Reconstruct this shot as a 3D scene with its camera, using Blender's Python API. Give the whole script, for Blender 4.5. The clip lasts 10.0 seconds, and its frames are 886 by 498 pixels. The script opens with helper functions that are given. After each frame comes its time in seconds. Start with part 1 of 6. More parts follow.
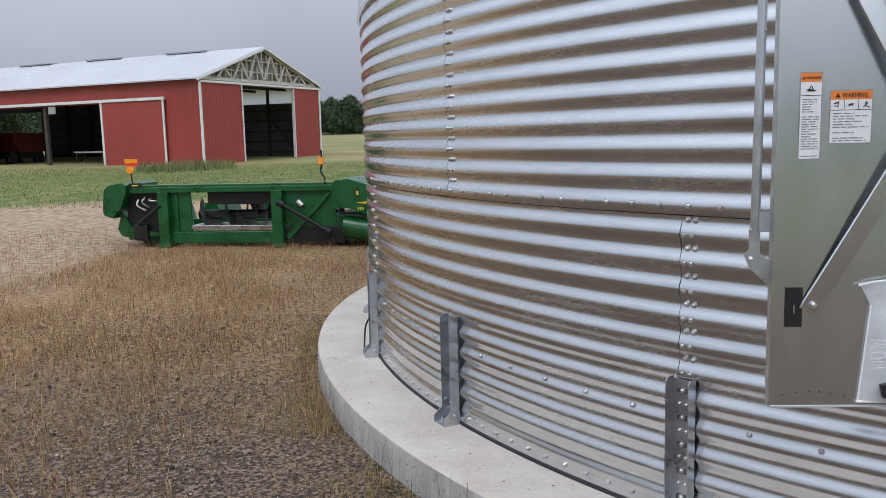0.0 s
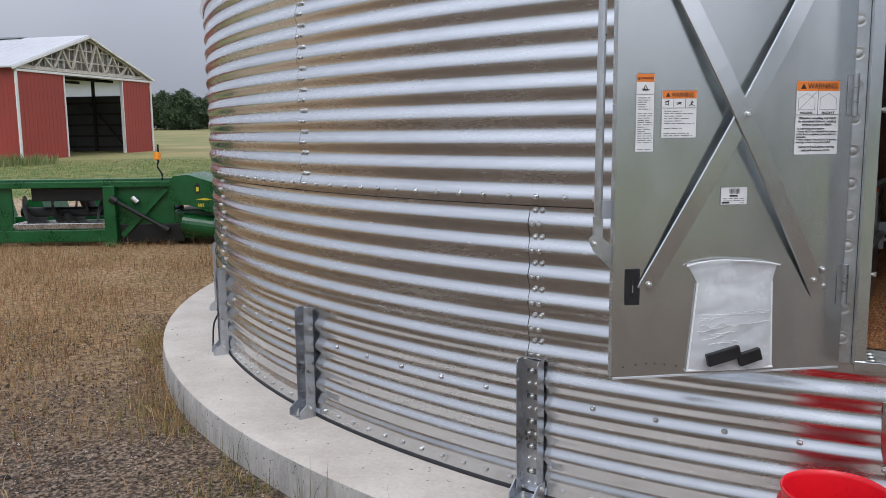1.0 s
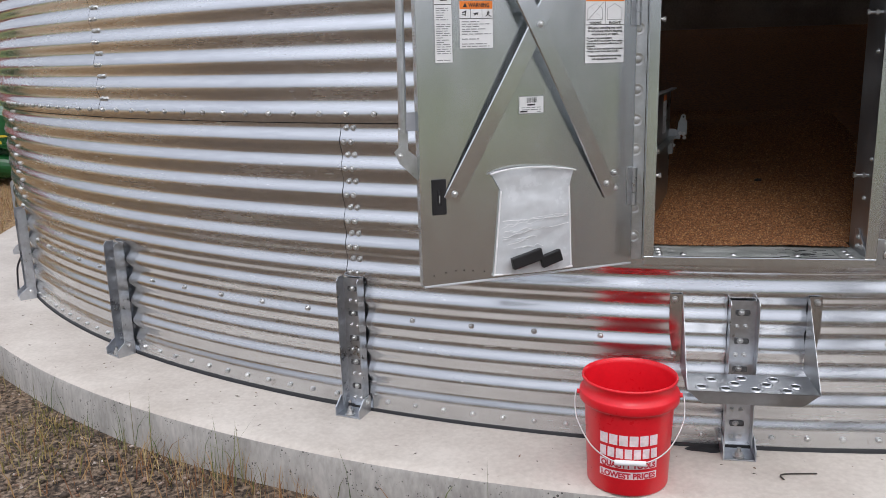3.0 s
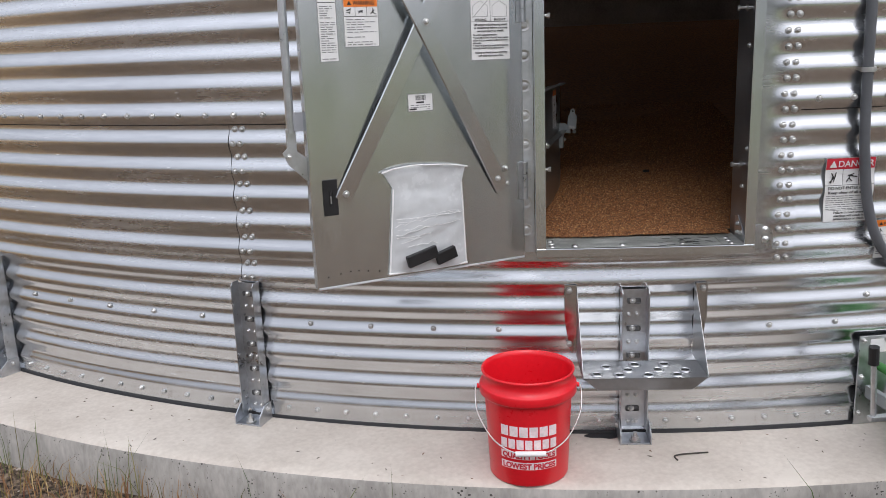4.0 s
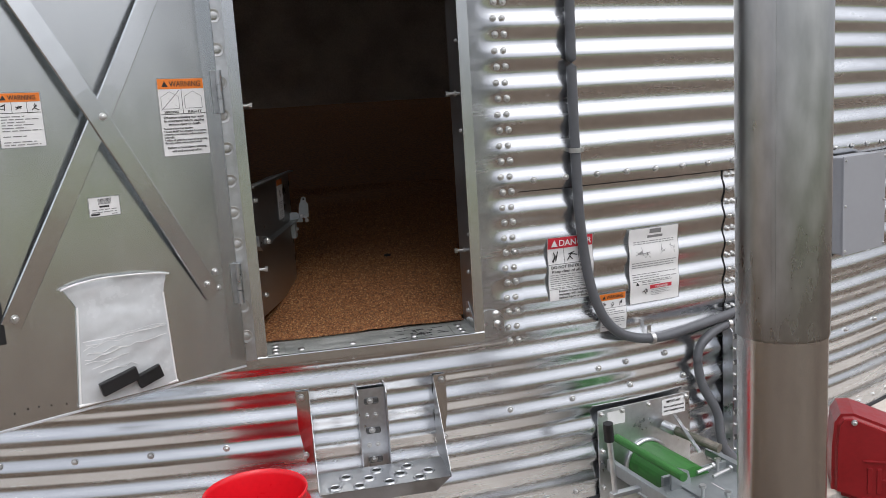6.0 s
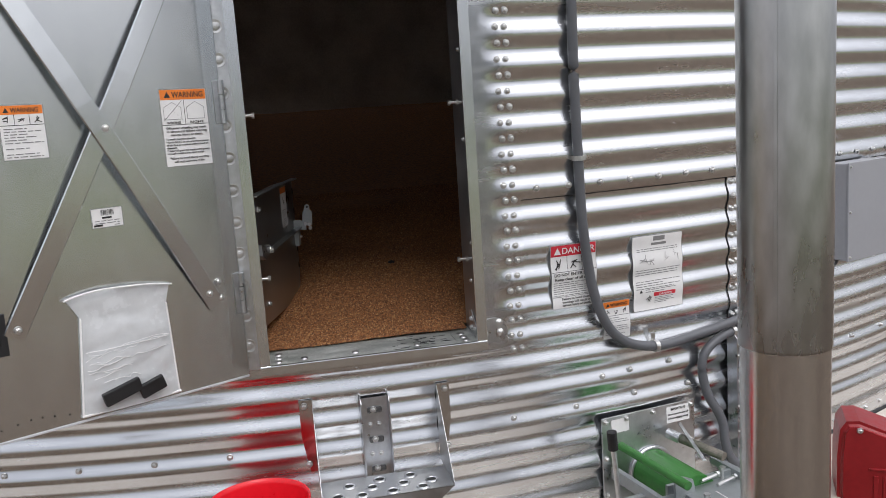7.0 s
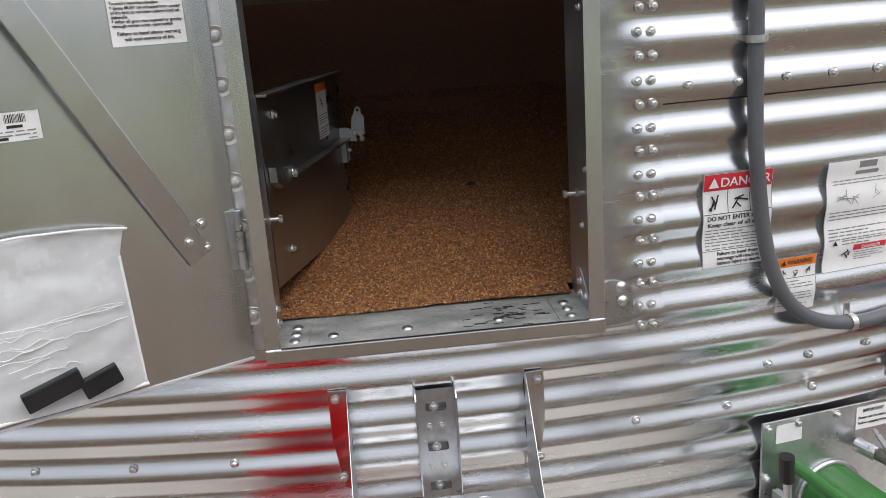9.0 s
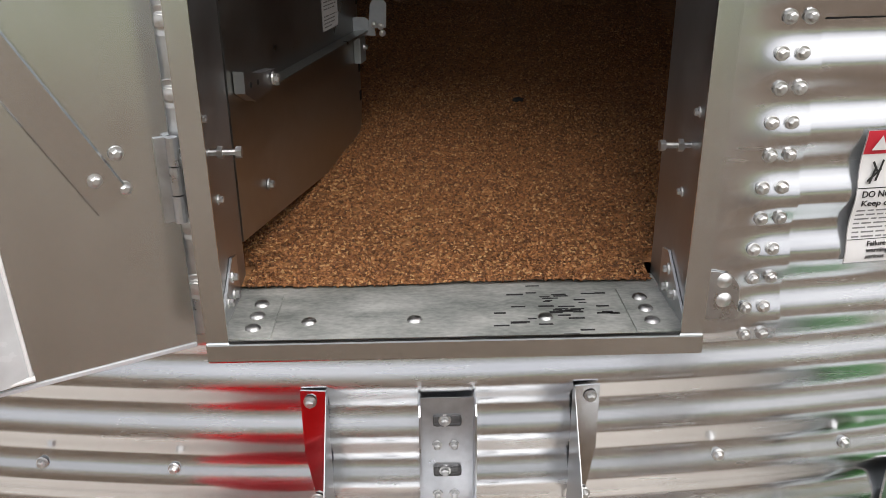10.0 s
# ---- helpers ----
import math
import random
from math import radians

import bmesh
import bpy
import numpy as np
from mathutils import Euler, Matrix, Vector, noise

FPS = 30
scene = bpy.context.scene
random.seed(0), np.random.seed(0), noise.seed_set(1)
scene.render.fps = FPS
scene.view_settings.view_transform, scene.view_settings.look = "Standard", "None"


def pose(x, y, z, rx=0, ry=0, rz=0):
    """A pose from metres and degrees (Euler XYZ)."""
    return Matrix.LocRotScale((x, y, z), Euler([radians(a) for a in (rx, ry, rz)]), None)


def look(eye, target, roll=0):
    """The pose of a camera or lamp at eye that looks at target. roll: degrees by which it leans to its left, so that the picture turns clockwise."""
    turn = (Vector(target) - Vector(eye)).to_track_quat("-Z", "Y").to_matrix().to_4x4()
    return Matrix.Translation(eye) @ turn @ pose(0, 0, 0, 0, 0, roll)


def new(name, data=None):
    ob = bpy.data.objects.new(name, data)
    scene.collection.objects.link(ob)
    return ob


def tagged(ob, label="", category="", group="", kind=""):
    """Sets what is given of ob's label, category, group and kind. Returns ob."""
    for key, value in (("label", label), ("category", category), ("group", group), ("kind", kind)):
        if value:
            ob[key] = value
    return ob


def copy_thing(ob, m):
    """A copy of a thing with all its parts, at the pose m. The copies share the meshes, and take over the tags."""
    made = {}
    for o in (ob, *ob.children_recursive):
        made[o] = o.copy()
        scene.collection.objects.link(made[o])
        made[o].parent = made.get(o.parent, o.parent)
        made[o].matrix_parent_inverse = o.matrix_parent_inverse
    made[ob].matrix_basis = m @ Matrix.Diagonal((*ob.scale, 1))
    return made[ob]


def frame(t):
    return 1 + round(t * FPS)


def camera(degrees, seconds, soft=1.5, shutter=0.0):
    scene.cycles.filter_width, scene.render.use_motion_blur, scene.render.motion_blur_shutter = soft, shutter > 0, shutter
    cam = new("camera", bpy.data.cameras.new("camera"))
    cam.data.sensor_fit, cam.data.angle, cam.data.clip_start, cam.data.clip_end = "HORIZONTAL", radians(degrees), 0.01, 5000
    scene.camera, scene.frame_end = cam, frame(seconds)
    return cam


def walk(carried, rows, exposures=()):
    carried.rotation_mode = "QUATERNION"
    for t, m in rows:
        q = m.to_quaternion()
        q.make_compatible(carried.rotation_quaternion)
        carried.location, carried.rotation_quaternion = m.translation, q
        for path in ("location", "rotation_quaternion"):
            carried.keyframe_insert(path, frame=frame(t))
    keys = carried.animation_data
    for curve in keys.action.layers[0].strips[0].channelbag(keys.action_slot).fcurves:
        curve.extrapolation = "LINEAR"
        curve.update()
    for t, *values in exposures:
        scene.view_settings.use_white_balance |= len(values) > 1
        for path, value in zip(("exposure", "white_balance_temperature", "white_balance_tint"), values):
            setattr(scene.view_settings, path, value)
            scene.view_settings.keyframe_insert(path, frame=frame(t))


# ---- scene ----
cam = camera(56.0, 10.0, soft=0.8)
PATH = [
    (0, (0.708, 0.47, 1.625), (0.533, 2.444, 1.356), -1.4),
    (0.5, (0.674, 0.412, 1.607), (0.745, 2.392, 1.332), -1.0),
    (1, (0.646, 0.391, 1.607), (0.849, 2.361, 1.327), -0.6),
    (1.5, (0.624, 0.412, 1.582), (0.915, 2.369, 1.286), 0.0),
    (2, (0.63, 0.419, 1.564), (0.964, 2.345, 1.141), 0.0),
    (2.5, (0.673, 0.401, 1.569), (1.218, 2.275, 1.13), -0.9),
    (2.7, (0.696, 0.376, 1.562), (1.248, 2.247, 1.119), -1.2),
    (3.8, (0.752, 0.35, 1.571), (1.494, 2.146, 1.1), -2.2),
    (4, (0.764, 0.357, 1.563), (1.545, 2.138, 1.098), -2.2),
    (4.5, (0.868, 0.395, 1.579), (1.682, 2.166, 1.133), -3.6),
    (5, (0.976, 0.404, 1.588), (1.909, 2.128, 1.188), -3.9),
    (5.5, (1.053, 0.4, 1.603), (2.248, 1.969, 1.271), -3.3),
    (6, (1.061, 0.436, 1.605), (2.295, 1.976, 1.279), -3.6),
    (7.3, (1.091, 0.431, 1.628), (2.299, 1.992, 1.313), -4.1),
    (7.5, (1.117, 0.462, 1.625), (2.251, 2.076, 1.295), -4.1),
    (8, (1.156, 0.609, 1.577), (1.983, 2.366, 1.099), -6.2),
    (8.5, (1.343, 0.919, 1.577), (2.291, 2.605, 1.069), -4.8),
    (9, (1.62, 1.137, 1.539), (2.624, 2.782, 1.004), -4.1),
    (9.5, (1.851, 1.338, 1.536), (2.834, 2.976, 0.944), -4.2),
    (10, (1.924, 1.623, 1.483), (2.812, 3.24, 0.712), -0.5),
]
EXPOSURES = [(0, -0.02, 5950, 11), (1, 0.0, 6050, 12), (2.5, 0.17, 6200, 13), (4.5, 0.17, 6350, 13), (6, 0.2, 6400, 12), (8, 0.18, 6450, 13), (9.5, 0.45, 6550, 11), (10, 0.56, 6750, 12)]
walk(cam, [(t, look(e, g, r)) for t, e, g, r in PATH], EXPOSURES)

# ---- world, sun and exposure ----
world = bpy.data.worlds.new("overcast_sky")
scene.world = world
world.use_nodes = True
wn, wl = world.node_tree.nodes, world.node_tree.links
sky = wn.new("ShaderNodeTexSky")
sky.sky_type = 'NISHITA'
sky.sun_disc = False
sky.sun_elevation, sky.sun_rotation = radians(48), radians(150)
sky.dust_density = 6.0
soft_sky = wn.new("ShaderNodeHueSaturation")
soft_sky.inputs["Saturation"].default_value = 0.3
wl.new(sky.outputs[0], soft_sky.inputs["Color"])
coord = wn.new("ShaderNodeTexCoord")
cloud = wn.new("ShaderNodeTexNoise")
cloud.inputs["Scale"].default_value = 2.2
cloud.inputs["Detail"].default_value = 5.0
wl.new(coord.outputs["Generated"], cloud.inputs["Vector"])
ramp = wn.new("ShaderNodeValToRGB")
ramp.color_ramp.elements[0].position, ramp.color_ramp.elements[0].color = 0.3, (4.4, 4.57, 5.08, 1)
ramp.color_ramp.elements[1].position, ramp.color_ramp.elements[1].color = 0.72, (5.9, 6.08, 6.52, 1)
wl.new(cloud.outputs[0], ramp.inputs[0])
veil = wn.new("ShaderNodeMix")
veil.data_type = 'RGBA'
veil.inputs[0].default_value = 0.8
wl.new(soft_sky.outputs[0], veil.inputs[6])
wl.new(ramp.outputs[0], veil.inputs[7])
# an overcast sky is brighter overhead than at the horizon
parts = wn.new("ShaderNodeSeparateXYZ")
wl.new(coord.outputs["Generated"], parts.inputs[0])
rise = wn.new("ShaderNodeMapRange")
rise.inputs[1].default_value, rise.inputs[2].default_value = 0.0, 1.0
rise.inputs[3].default_value, rise.inputs[4].default_value = 0.74, 2.3
wl.new(parts.outputs[2], rise.inputs[0])
scaled = wn.new("ShaderNodeVectorMath")
scaled.operation = 'SCALE'
wl.new(veil.outputs[2], scaled.inputs[0])
wl.new(rise.outputs[0], scaled.inputs["Scale"])
wl.new(scaled.outputs[0], wn["Background"].inputs[0])
wn["Background"].inputs[1].default_value = 0.115

sun_data = bpy.data.lights.new("sun", 'SUN')
sun_data.energy, sun_data.angle, sun_data.color = 0.9, radians(25), (1.0, 0.97, 0.93)
sun = new("sun", sun_data)
sun.matrix_world = look((0, 0, 30), (10, 22, 0))

# ---- numbers of the place ----
CX, CY, R = 5.012, 7.541, 5.486      # bin axis and radius (36 ft bin)
Z0 = 0.22                            # height that the bin's heights count from
BASE = -0.045                        # foot of the sheets = top of the pad, from Z0
PITCH, AMP, CREST = 0.1016, 0.0068, 1.137
RING = 1.1176
DOOR = -117.35                       # bearing of the door's middle
PAD_R = 5.885
OP_L, OP_R, OP_B, OP_T = -0.325, 0.362, 0.675, 2.0   # door opening


def wall_pose(deg, out=0.0, z=0.0):
    """Pose on the bin's wall at a bearing: x along the wall, y into the bin, z up."""
    a = radians(deg)
    return pose(CX + (R + out) * math.cos(a), CY + (R + out) * math.sin(a), Z0 + z, 0, 0, deg + 90)


def ground_z(x, y):
    """Height of the land: level round the bin, rising to the barn and the woods."""
    if y < 12:
        return 0.0
    if y < 46:
        return (y - 12) / 34 * 0.38
    return 0.38 + (min(y, 190) - 46) * 0.018


# ---- materials ----
def mat(name, colour, rough=0.5, metal=0.0, vary=0.15, scale=6.0, fine=60.0, bump=0.1, stretch=(1, 1, 1), second=None,
        rough_vary=0.1, coat=0.0, by_object=0.0, dist=0.004):
    m = bpy.data.materials.new(name)
    m.use_nodes = True
    n, l = m.node_tree.nodes, m.node_tree.links
    b = n["Principled BSDF"]
    tc = n.new("ShaderNodeTexCoord")
    mp = n.new("ShaderNodeMapping")
    mp.inputs["Scale"].default_value = stretch
    l.new(tc.outputs["Object"], mp.inputs["Vector"])
    big = n.new("ShaderNodeTexNoise")
    big.inputs["Scale"].default_value, big.inputs["Detail"].default_value = scale, 6
    small = n.new("ShaderNodeTexNoise")
    small.inputs["Scale"].default_value, small.inputs["Detail"].default_value = fine, 4
    l.new(mp.outputs[0], big.inputs["Vector"])
    l.new(mp.outputs[0], small.inputs["Vector"])
    add = n.new("ShaderNodeMath")
    add.operation = 'MULTIPLY_ADD'
    l.new(big.outputs[0], add.inputs[0])
    add.inputs[1].default_value = 0.65
    mul = n.new("ShaderNodeMath")
    mul.operation = 'MULTIPLY'
    l.new(small.outputs[0], mul.inputs[0])
    mul.inputs[1].default_value = 0.35
    l.new(mul.outputs[0], add.inputs[2])
    cr = n.new("ShaderNodeValToRGB")
    c2 = second or tuple(min(1, c * (1 + vary)) for c in colour)
    c1 = colour if second else tuple(c * (1 - vary) for c in colour)
    cr.color_ramp.elements[0].position, cr.color_ramp.elements[0].color = 0.36, (*c1, 1)
    cr.color_ramp.elements[1].position, cr.color_ramp.elements[1].color = 0.64, (*c2, 1)
    l.new(add.outputs[0], cr.inputs[0])
    colour_out = cr.outputs[0]
    if by_object:
        info = n.new("ShaderNodeObjectInfo")
        mr = n.new("ShaderNodeMapRange")
        mr.inputs[3].default_value, mr.inputs[4].default_value = 1 - by_object, 1 + by_object
        l.new(info.outputs["Random"], mr.inputs[0])
        hs = n.new("ShaderNodeHueSaturation")
        l.new(mr.outputs[0], hs.inputs["Value"])
        l.new(colour_out, hs.inputs["Color"])
        colour_out = hs.outputs[0]
    l.new(colour_out, b.inputs["Base Color"])
    rr = n.new("ShaderNodeMapRange")
    rr.inputs[1].default_value, rr.inputs[2].default_value = 0.35, 0.65
    rr.inputs[3].default_value, rr.inputs[4].default_value = max(0.03, rough - rough_vary), min(1, rough + rough_vary)
    l.new(add.outputs[0], rr.inputs[0])
    l.new(rr.outputs[0], b.inputs["Roughness"])
    b.inputs["Metallic"].default_value = metal
    b.inputs["Coat Weight"].default_value = coat
    if bump:
        bp = n.new("ShaderNodeBump")
        bp.inputs["Strength"].default_value, bp.inputs["Distance"].default_value = bump, dist
        l.new(add.outputs[0], bp.inputs["Height"])
        l.new(bp.outputs[0], b.inputs["Normal"])
    return m


M_SHEET = mat("galvanised_sheet", (0.71, 0.728, 0.745), 0.23, 1.0, 0.07, 2.0, 16.0, 0.02, (0.6, 0.6, 5.0), rough_vary=0.08, by_object=0.03)
M_DOOR = mat("galvanised_door", (0.70, 0.725, 0.73), 0.23, 1.0, 0.06, 1.4, 14.0, 0.02, (1, 1, 0.5), rough_vary=0.06)
M_GALV = mat("galvanised_steel", (0.62, 0.635, 0.65), 0.36, 1.0, 0.14, 7.0, 60.0, 0.08, rough_vary=0.12)
M_BOLT = mat("zinc_bolt", (0.62, 0.62, 0.61), 0.40, 1.0, 0.1, 40.0, 200.0, 0.0, by_object=0.12)
M_SILL = mat("worn_sill_steel", (0.25, 0.27, 0.25), 0.45, 0.35, 0.1, 11.0, 90.0, 0.2, (1, 1.8, 1), second=(0.58, 0.59, 0.56), rough_vary=0.15)
M_PIPE = mat("dull_pipe", (0.34, 0.35, 0.35), 0.34, 1.0, 0.1, 3.5, 30.0, 0.1, (1, 1, 0.35), second=(0.60, 0.61, 0.61), rough_vary=0.12)
M_PIPE2 = mat("bright_pipe", (0.52, 0.52, 0.51), 0.24, 1.0, 0.1, 9.0, 40.0, 0.05, (1, 1, 0.06), second=(0.70, 0.70, 0.69), rough_vary=0.08)
M_SLOT = mat("shaded_slot_steel", (0.16, 0.16, 0.16), 0.5, 0.6, 0.3, 30, 120, 0.05)
M_BLACK = mat("black_plastic", (0.012, 0.012, 0.013), 0.45, 0.0, 0.3, 20, 90, 0.05)
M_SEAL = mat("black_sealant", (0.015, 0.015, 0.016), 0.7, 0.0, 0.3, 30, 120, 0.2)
M_CONC = mat("cast_concrete", (0.45, 0.40, 0.345), 0.85, 0.0, 0.1, 3.2, 55.0, 0.4, second=(0.60, 0.55, 0.485), rough_vary=0.06)
M_FORM = mat("formed_concrete_side", (0.30, 0.285, 0.26), 0.88, 0.0, 0.1, 7.0, 60.0, 0.8, (1, 1, 0.4), second=(0.52, 0.495, 0.455), rough_vary=0.06)
M_RED = mat("red_bucket_plastic", (0.74, 0.010, 0.020), 0.33, 0.0, 0.06, 5, 80, 0.03, rough_vary=0.06)
M_WHITE = mat("white_vinyl", (0.78, 0.78, 0.77), 0.45, 0.0, 0.04, 8, 60, 0.0)
M_ORANGE = mat("orange_vinyl", (0.82, 0.22, 0.03), 0.45, 0.0, 0.05, 8, 60, 0.0)
M_REDV = mat("red_vinyl", (0.60, 0.03, 0.05), 0.45, 0.0, 0.05, 8, 60, 0.0)
M_INK = mat("black_ink", (0.02, 0.02, 0.02), 0.5, 0.0, 0.1, 8, 60, 0.0)
M_GREY_INK = mat("fine_print_ink", (0.22, 0.22, 0.22), 0.5, 0.0, 0.1, 8, 60, 0.0)
M_PINK = mat("pale_print", (0.82, 0.70, 0.70), 0.45, 0.0, 0.12, 30, 120, 0.0)
M_FILM = mat("cloudy_plastic_film", (0.68, 0.70, 0.71), 0.22, 0.0, 0.08, 9, 40, 0.12, rough_vary=0.1)
M_FILM.node_tree.nodes["Principled BSDF"].inputs["Alpha"].default_value = 0.82
M_HEM = mat("white_film_edge", (0.80, 0.80, 0.79), 0.35, 0.0, 0.05, 9, 60, 0.1)
M_CONDUIT = mat("grey_conduit", (0.105, 0.11, 0.12), 0.42, 0.0, 0.1, 8, 60, 0.03)
M_EBOX = mat("grey_box_paint", (0.30, 0.31, 0.33), 0.5, 0.0, 0.05, 5, 50, 0.03)
M_GREEN = mat("green_machine_paint", (0.008, 0.082, 0.020), 0.33, 0.0, 0.3, 3.5, 40, 0.08, rough_vary=0.12)
M_TUBE = mat("green_tube_paint", (0.035, 0.17, 0.03), 0.42, 0.0, 0.18, 9, 60, 0.1)
# dark steel, blackened further to carry the corn head's deep inner shadows
M_DARKM = mat("dark_steel_plus_shadow", (0.009, 0.010, 0.009), 0.5, 0.2, 0.4, 6, 40, 0.2)
M_WORN = mat("polished_worn_steel", (0.55, 0.54, 0.52), 0.3, 1.0, 0.2, 5, 40, 0.1)
M_YELLOW = mat("yellow_decal", (0.62, 0.50, 0.03), 0.45, 0.0, 0.08, 8, 60, 0.0)
M_AMBER = mat("amber_lens", (0.85, 0.30, 0.01), 0.25, 0.0, 0.05, 8, 60, 0.0)
M_REFL = mat("orange_red_marker", (0.75, 0.06, 0.02), 0.4, 0.0, 0.08, 8, 60, 0.0)
M_BARN = mat("red_barn_metal", (0.30, 0.048, 0.036), 0.5, 0.0, 0.12, 0.5, 12, 0.05, rough_vary=0.08)
M_ROOF = mat("weathered_roof_metal", (0.56, 0.57, 0.59), 0.45, 0.2, 0.07, 0.4, 9, 0.05, rough_vary=0.08)
M_TRIM = mat("white_trim", (0.70, 0.70, 0.69), 0.5, 0.0, 0.08, 2, 30, 0.03)
M_TRUSS = mat("weathered_truss_wood", (0.52, 0.48, 0.42), 0.8, 0.0, 0.2, 3, 40, 0.2)
# grey taken down to carry the shade inside the barn
M_CLAD = mat("shade_dark_cladding", (0.10, 0.105, 0.11), 0.7, 0.1, 0.25, 0.8, 20, 0.05)
M_GABLE = mat("grey_gable_sheeting", (0.24, 0.23, 0.21), 0.7, 0.0, 0.2, 0.8, 20, 0.05)
M_STEP = mat("step_galvanised_steel", (0.44, 0.45, 0.46), 0.42, 1.0, 0.12, 7.0, 60.0, 0.06, rough_vary=0.1)
M_BRIGHT = mat("bright_galvanised_plate", (0.66, 0.67, 0.67), 0.15, 1.0, 0.06, 5.0, 40.0, 0.02, rough_vary=0.05)
M_STIFF = mat("grey_galvanised_channel", (0.56, 0.58, 0.61), 0.34, 1.0, 0.16, 7.0, 60.0, 0.08, rough_vary=0.12)
M_ZINC = mat("pale_zinc_plate", (0.40, 0.43, 0.44), 0.45, 0.4, 0.12, 12, 80, 0.05)
M_FLIGHT = mat("grey_worn_flight", (0.24, 0.24, 0.23), 0.45, 0.3, 0.3, 5, 40, 0.1)
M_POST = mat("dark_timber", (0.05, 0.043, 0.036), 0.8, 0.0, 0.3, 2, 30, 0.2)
M_HOUSING = mat("red_machine_paint", (0.25, 0.009, 0.012), 0.4, 0.0, 0.15, 5, 50, 0.08, rough_vary=0.1)
M_TYRE = mat("tyre_rubber", (0.015, 0.015, 0.015), 0.8, 0.0, 0.2, 8, 60, 0.2)


def add_pits(m, scale, size, depth_colour):
    """Small dark air holes in formed concrete."""
    n, l = m.node_tree.nodes, m.node_tree.links
    b = n["Principled BSDF"]
    old = b.inputs["Base Color"].links[0].from_socket
    tc = n.new("ShaderNodeTexCoord")
    vo = n.new("ShaderNodeTexVoronoi")
    vo.inputs["Scale"].default_value = scale
    l.new(tc.outputs["Object"], vo.inputs["Vector"])
    hide = n.new("ShaderNodeTexNoise")
    hide.inputs["Scale"].default_value = scale * 0.3
    l.new(tc.outputs["Object"], hide.inputs["Vector"])
    lim = n.new("ShaderNodeMapRange")
    lim.inputs[1].default_value, lim.inputs[2].default_value = 0.45, 0.7
    lim.inputs[3].default_value, lim.inputs[4].default_value = 0.0, size
    l.new(hide.outputs[0], lim.inputs[0])
    less = n.new("ShaderNodeMath")
    less.operation = 'LESS_THAN'
    l.new(vo.outputs["Distance"], less.inputs[0])
    l.new(lim.outputs[0], less.inputs[1])
    mx = n.new("ShaderNodeMix")
    mx.data_type = 'RGBA'
    l.new(less.outputs[0], mx.inputs[0])
    l.new(old, mx.inputs[6])
    mx.inputs[7].default_value = (*depth_colour, 1)
    l.new(mx.outputs[2], b.inputs["Base Color"])


add_pits(M_FORM, 78.0, 0.36, (0.09, 0.085, 0.075))
add_pits(M_CONC, 16.0, 0.10, (0.17, 0.16, 0.14))


def island_mat(name, stops, rough=0.8, sheen=0.0):
    m = bpy.data.materials.new(name)
    m.use_nodes = True
    n, l = m.node_tree.nodes, m.node_tree.links
    geo = n.new("ShaderNodeNewGeometry")
    cr = n.new("ShaderNodeValToRGB")
    while len(cr.color_ramp.elements) < len(stops):
        cr.color_ramp.elements.new(0.5)
    for e, (p, c) in zip(cr.color_ramp.elements, stops):
        e.position, e.color = p, (*c, 1)
    l.new(geo.outputs["Random Per Island"], cr.inputs[0])
    l.new(cr.outputs[0], n["Principled BSDF"].inputs["Base Color"])
    n["Principled BSDF"].inputs["Roughness"].default_value = rough
    return m


M_DRY = island_mat("dry_grass", [(0, (0.13, 0.05, 0.026)), (0.25, (0.26, 0.13, 0.056)), (0.6, (0.37, 0.23, 0.10)), (0.8, (0.46, 0.35, 0.18)), (0.92, (0.20, 0.15, 0.045)), (1, (0.09, 0.12, 0.03))])
M_WEED = island_mat("green_weed", [(0, (0.06, 0.10, 0.025)), (0.6, (0.13, 0.17, 0.05)), (1, (0.30, 0.26, 0.12))])
M_VERGE = island_mat("verge_blades", [(0, (0.12, 0.12, 0.03)), (0.5, (0.25, 0.20, 0.065)), (1, (0.42, 0.30, 0.13))])
M_LAWN = island_mat("meadow_grass", [(0, (0.05, 0.10, 0.015)), (0.5, (0.11, 0.15, 0.03)), (1, (0.25, 0.21, 0.07))])
M_PEBBLE = island_mat("pebbles", [(0, (0.028, 0.022, 0.018)), (0.35, (0.105, 0.074, 0.051)), (0.65, (0.22, 0.163, 0.117)), (0.88, (0.20, 0.105, 0.065)), (1, (0.54, 0.48, 0.42))])
M_GRAIN = island_mat("grain_kernels", [(0, (0.095, 0.036, 0.012)), (0.5, (0.26, 0.104, 0.036)), (0.85, (0.42, 0.185, 0.066)), (1, (0.60, 0.37, 0.17))], 0.6)
M_LEAF = island_mat("leaf_clumps", [(0, (0.022, 0.04, 0.016)), (0.5, (0.04, 0.07, 0.025)), (1, (0.075, 0.11, 0.04))], 0.7)
M_BARK = mat("tree_bark", (0.10, 0.085, 0.07), 0.9, 0.0, 0.25, 3, 30, 0.5)


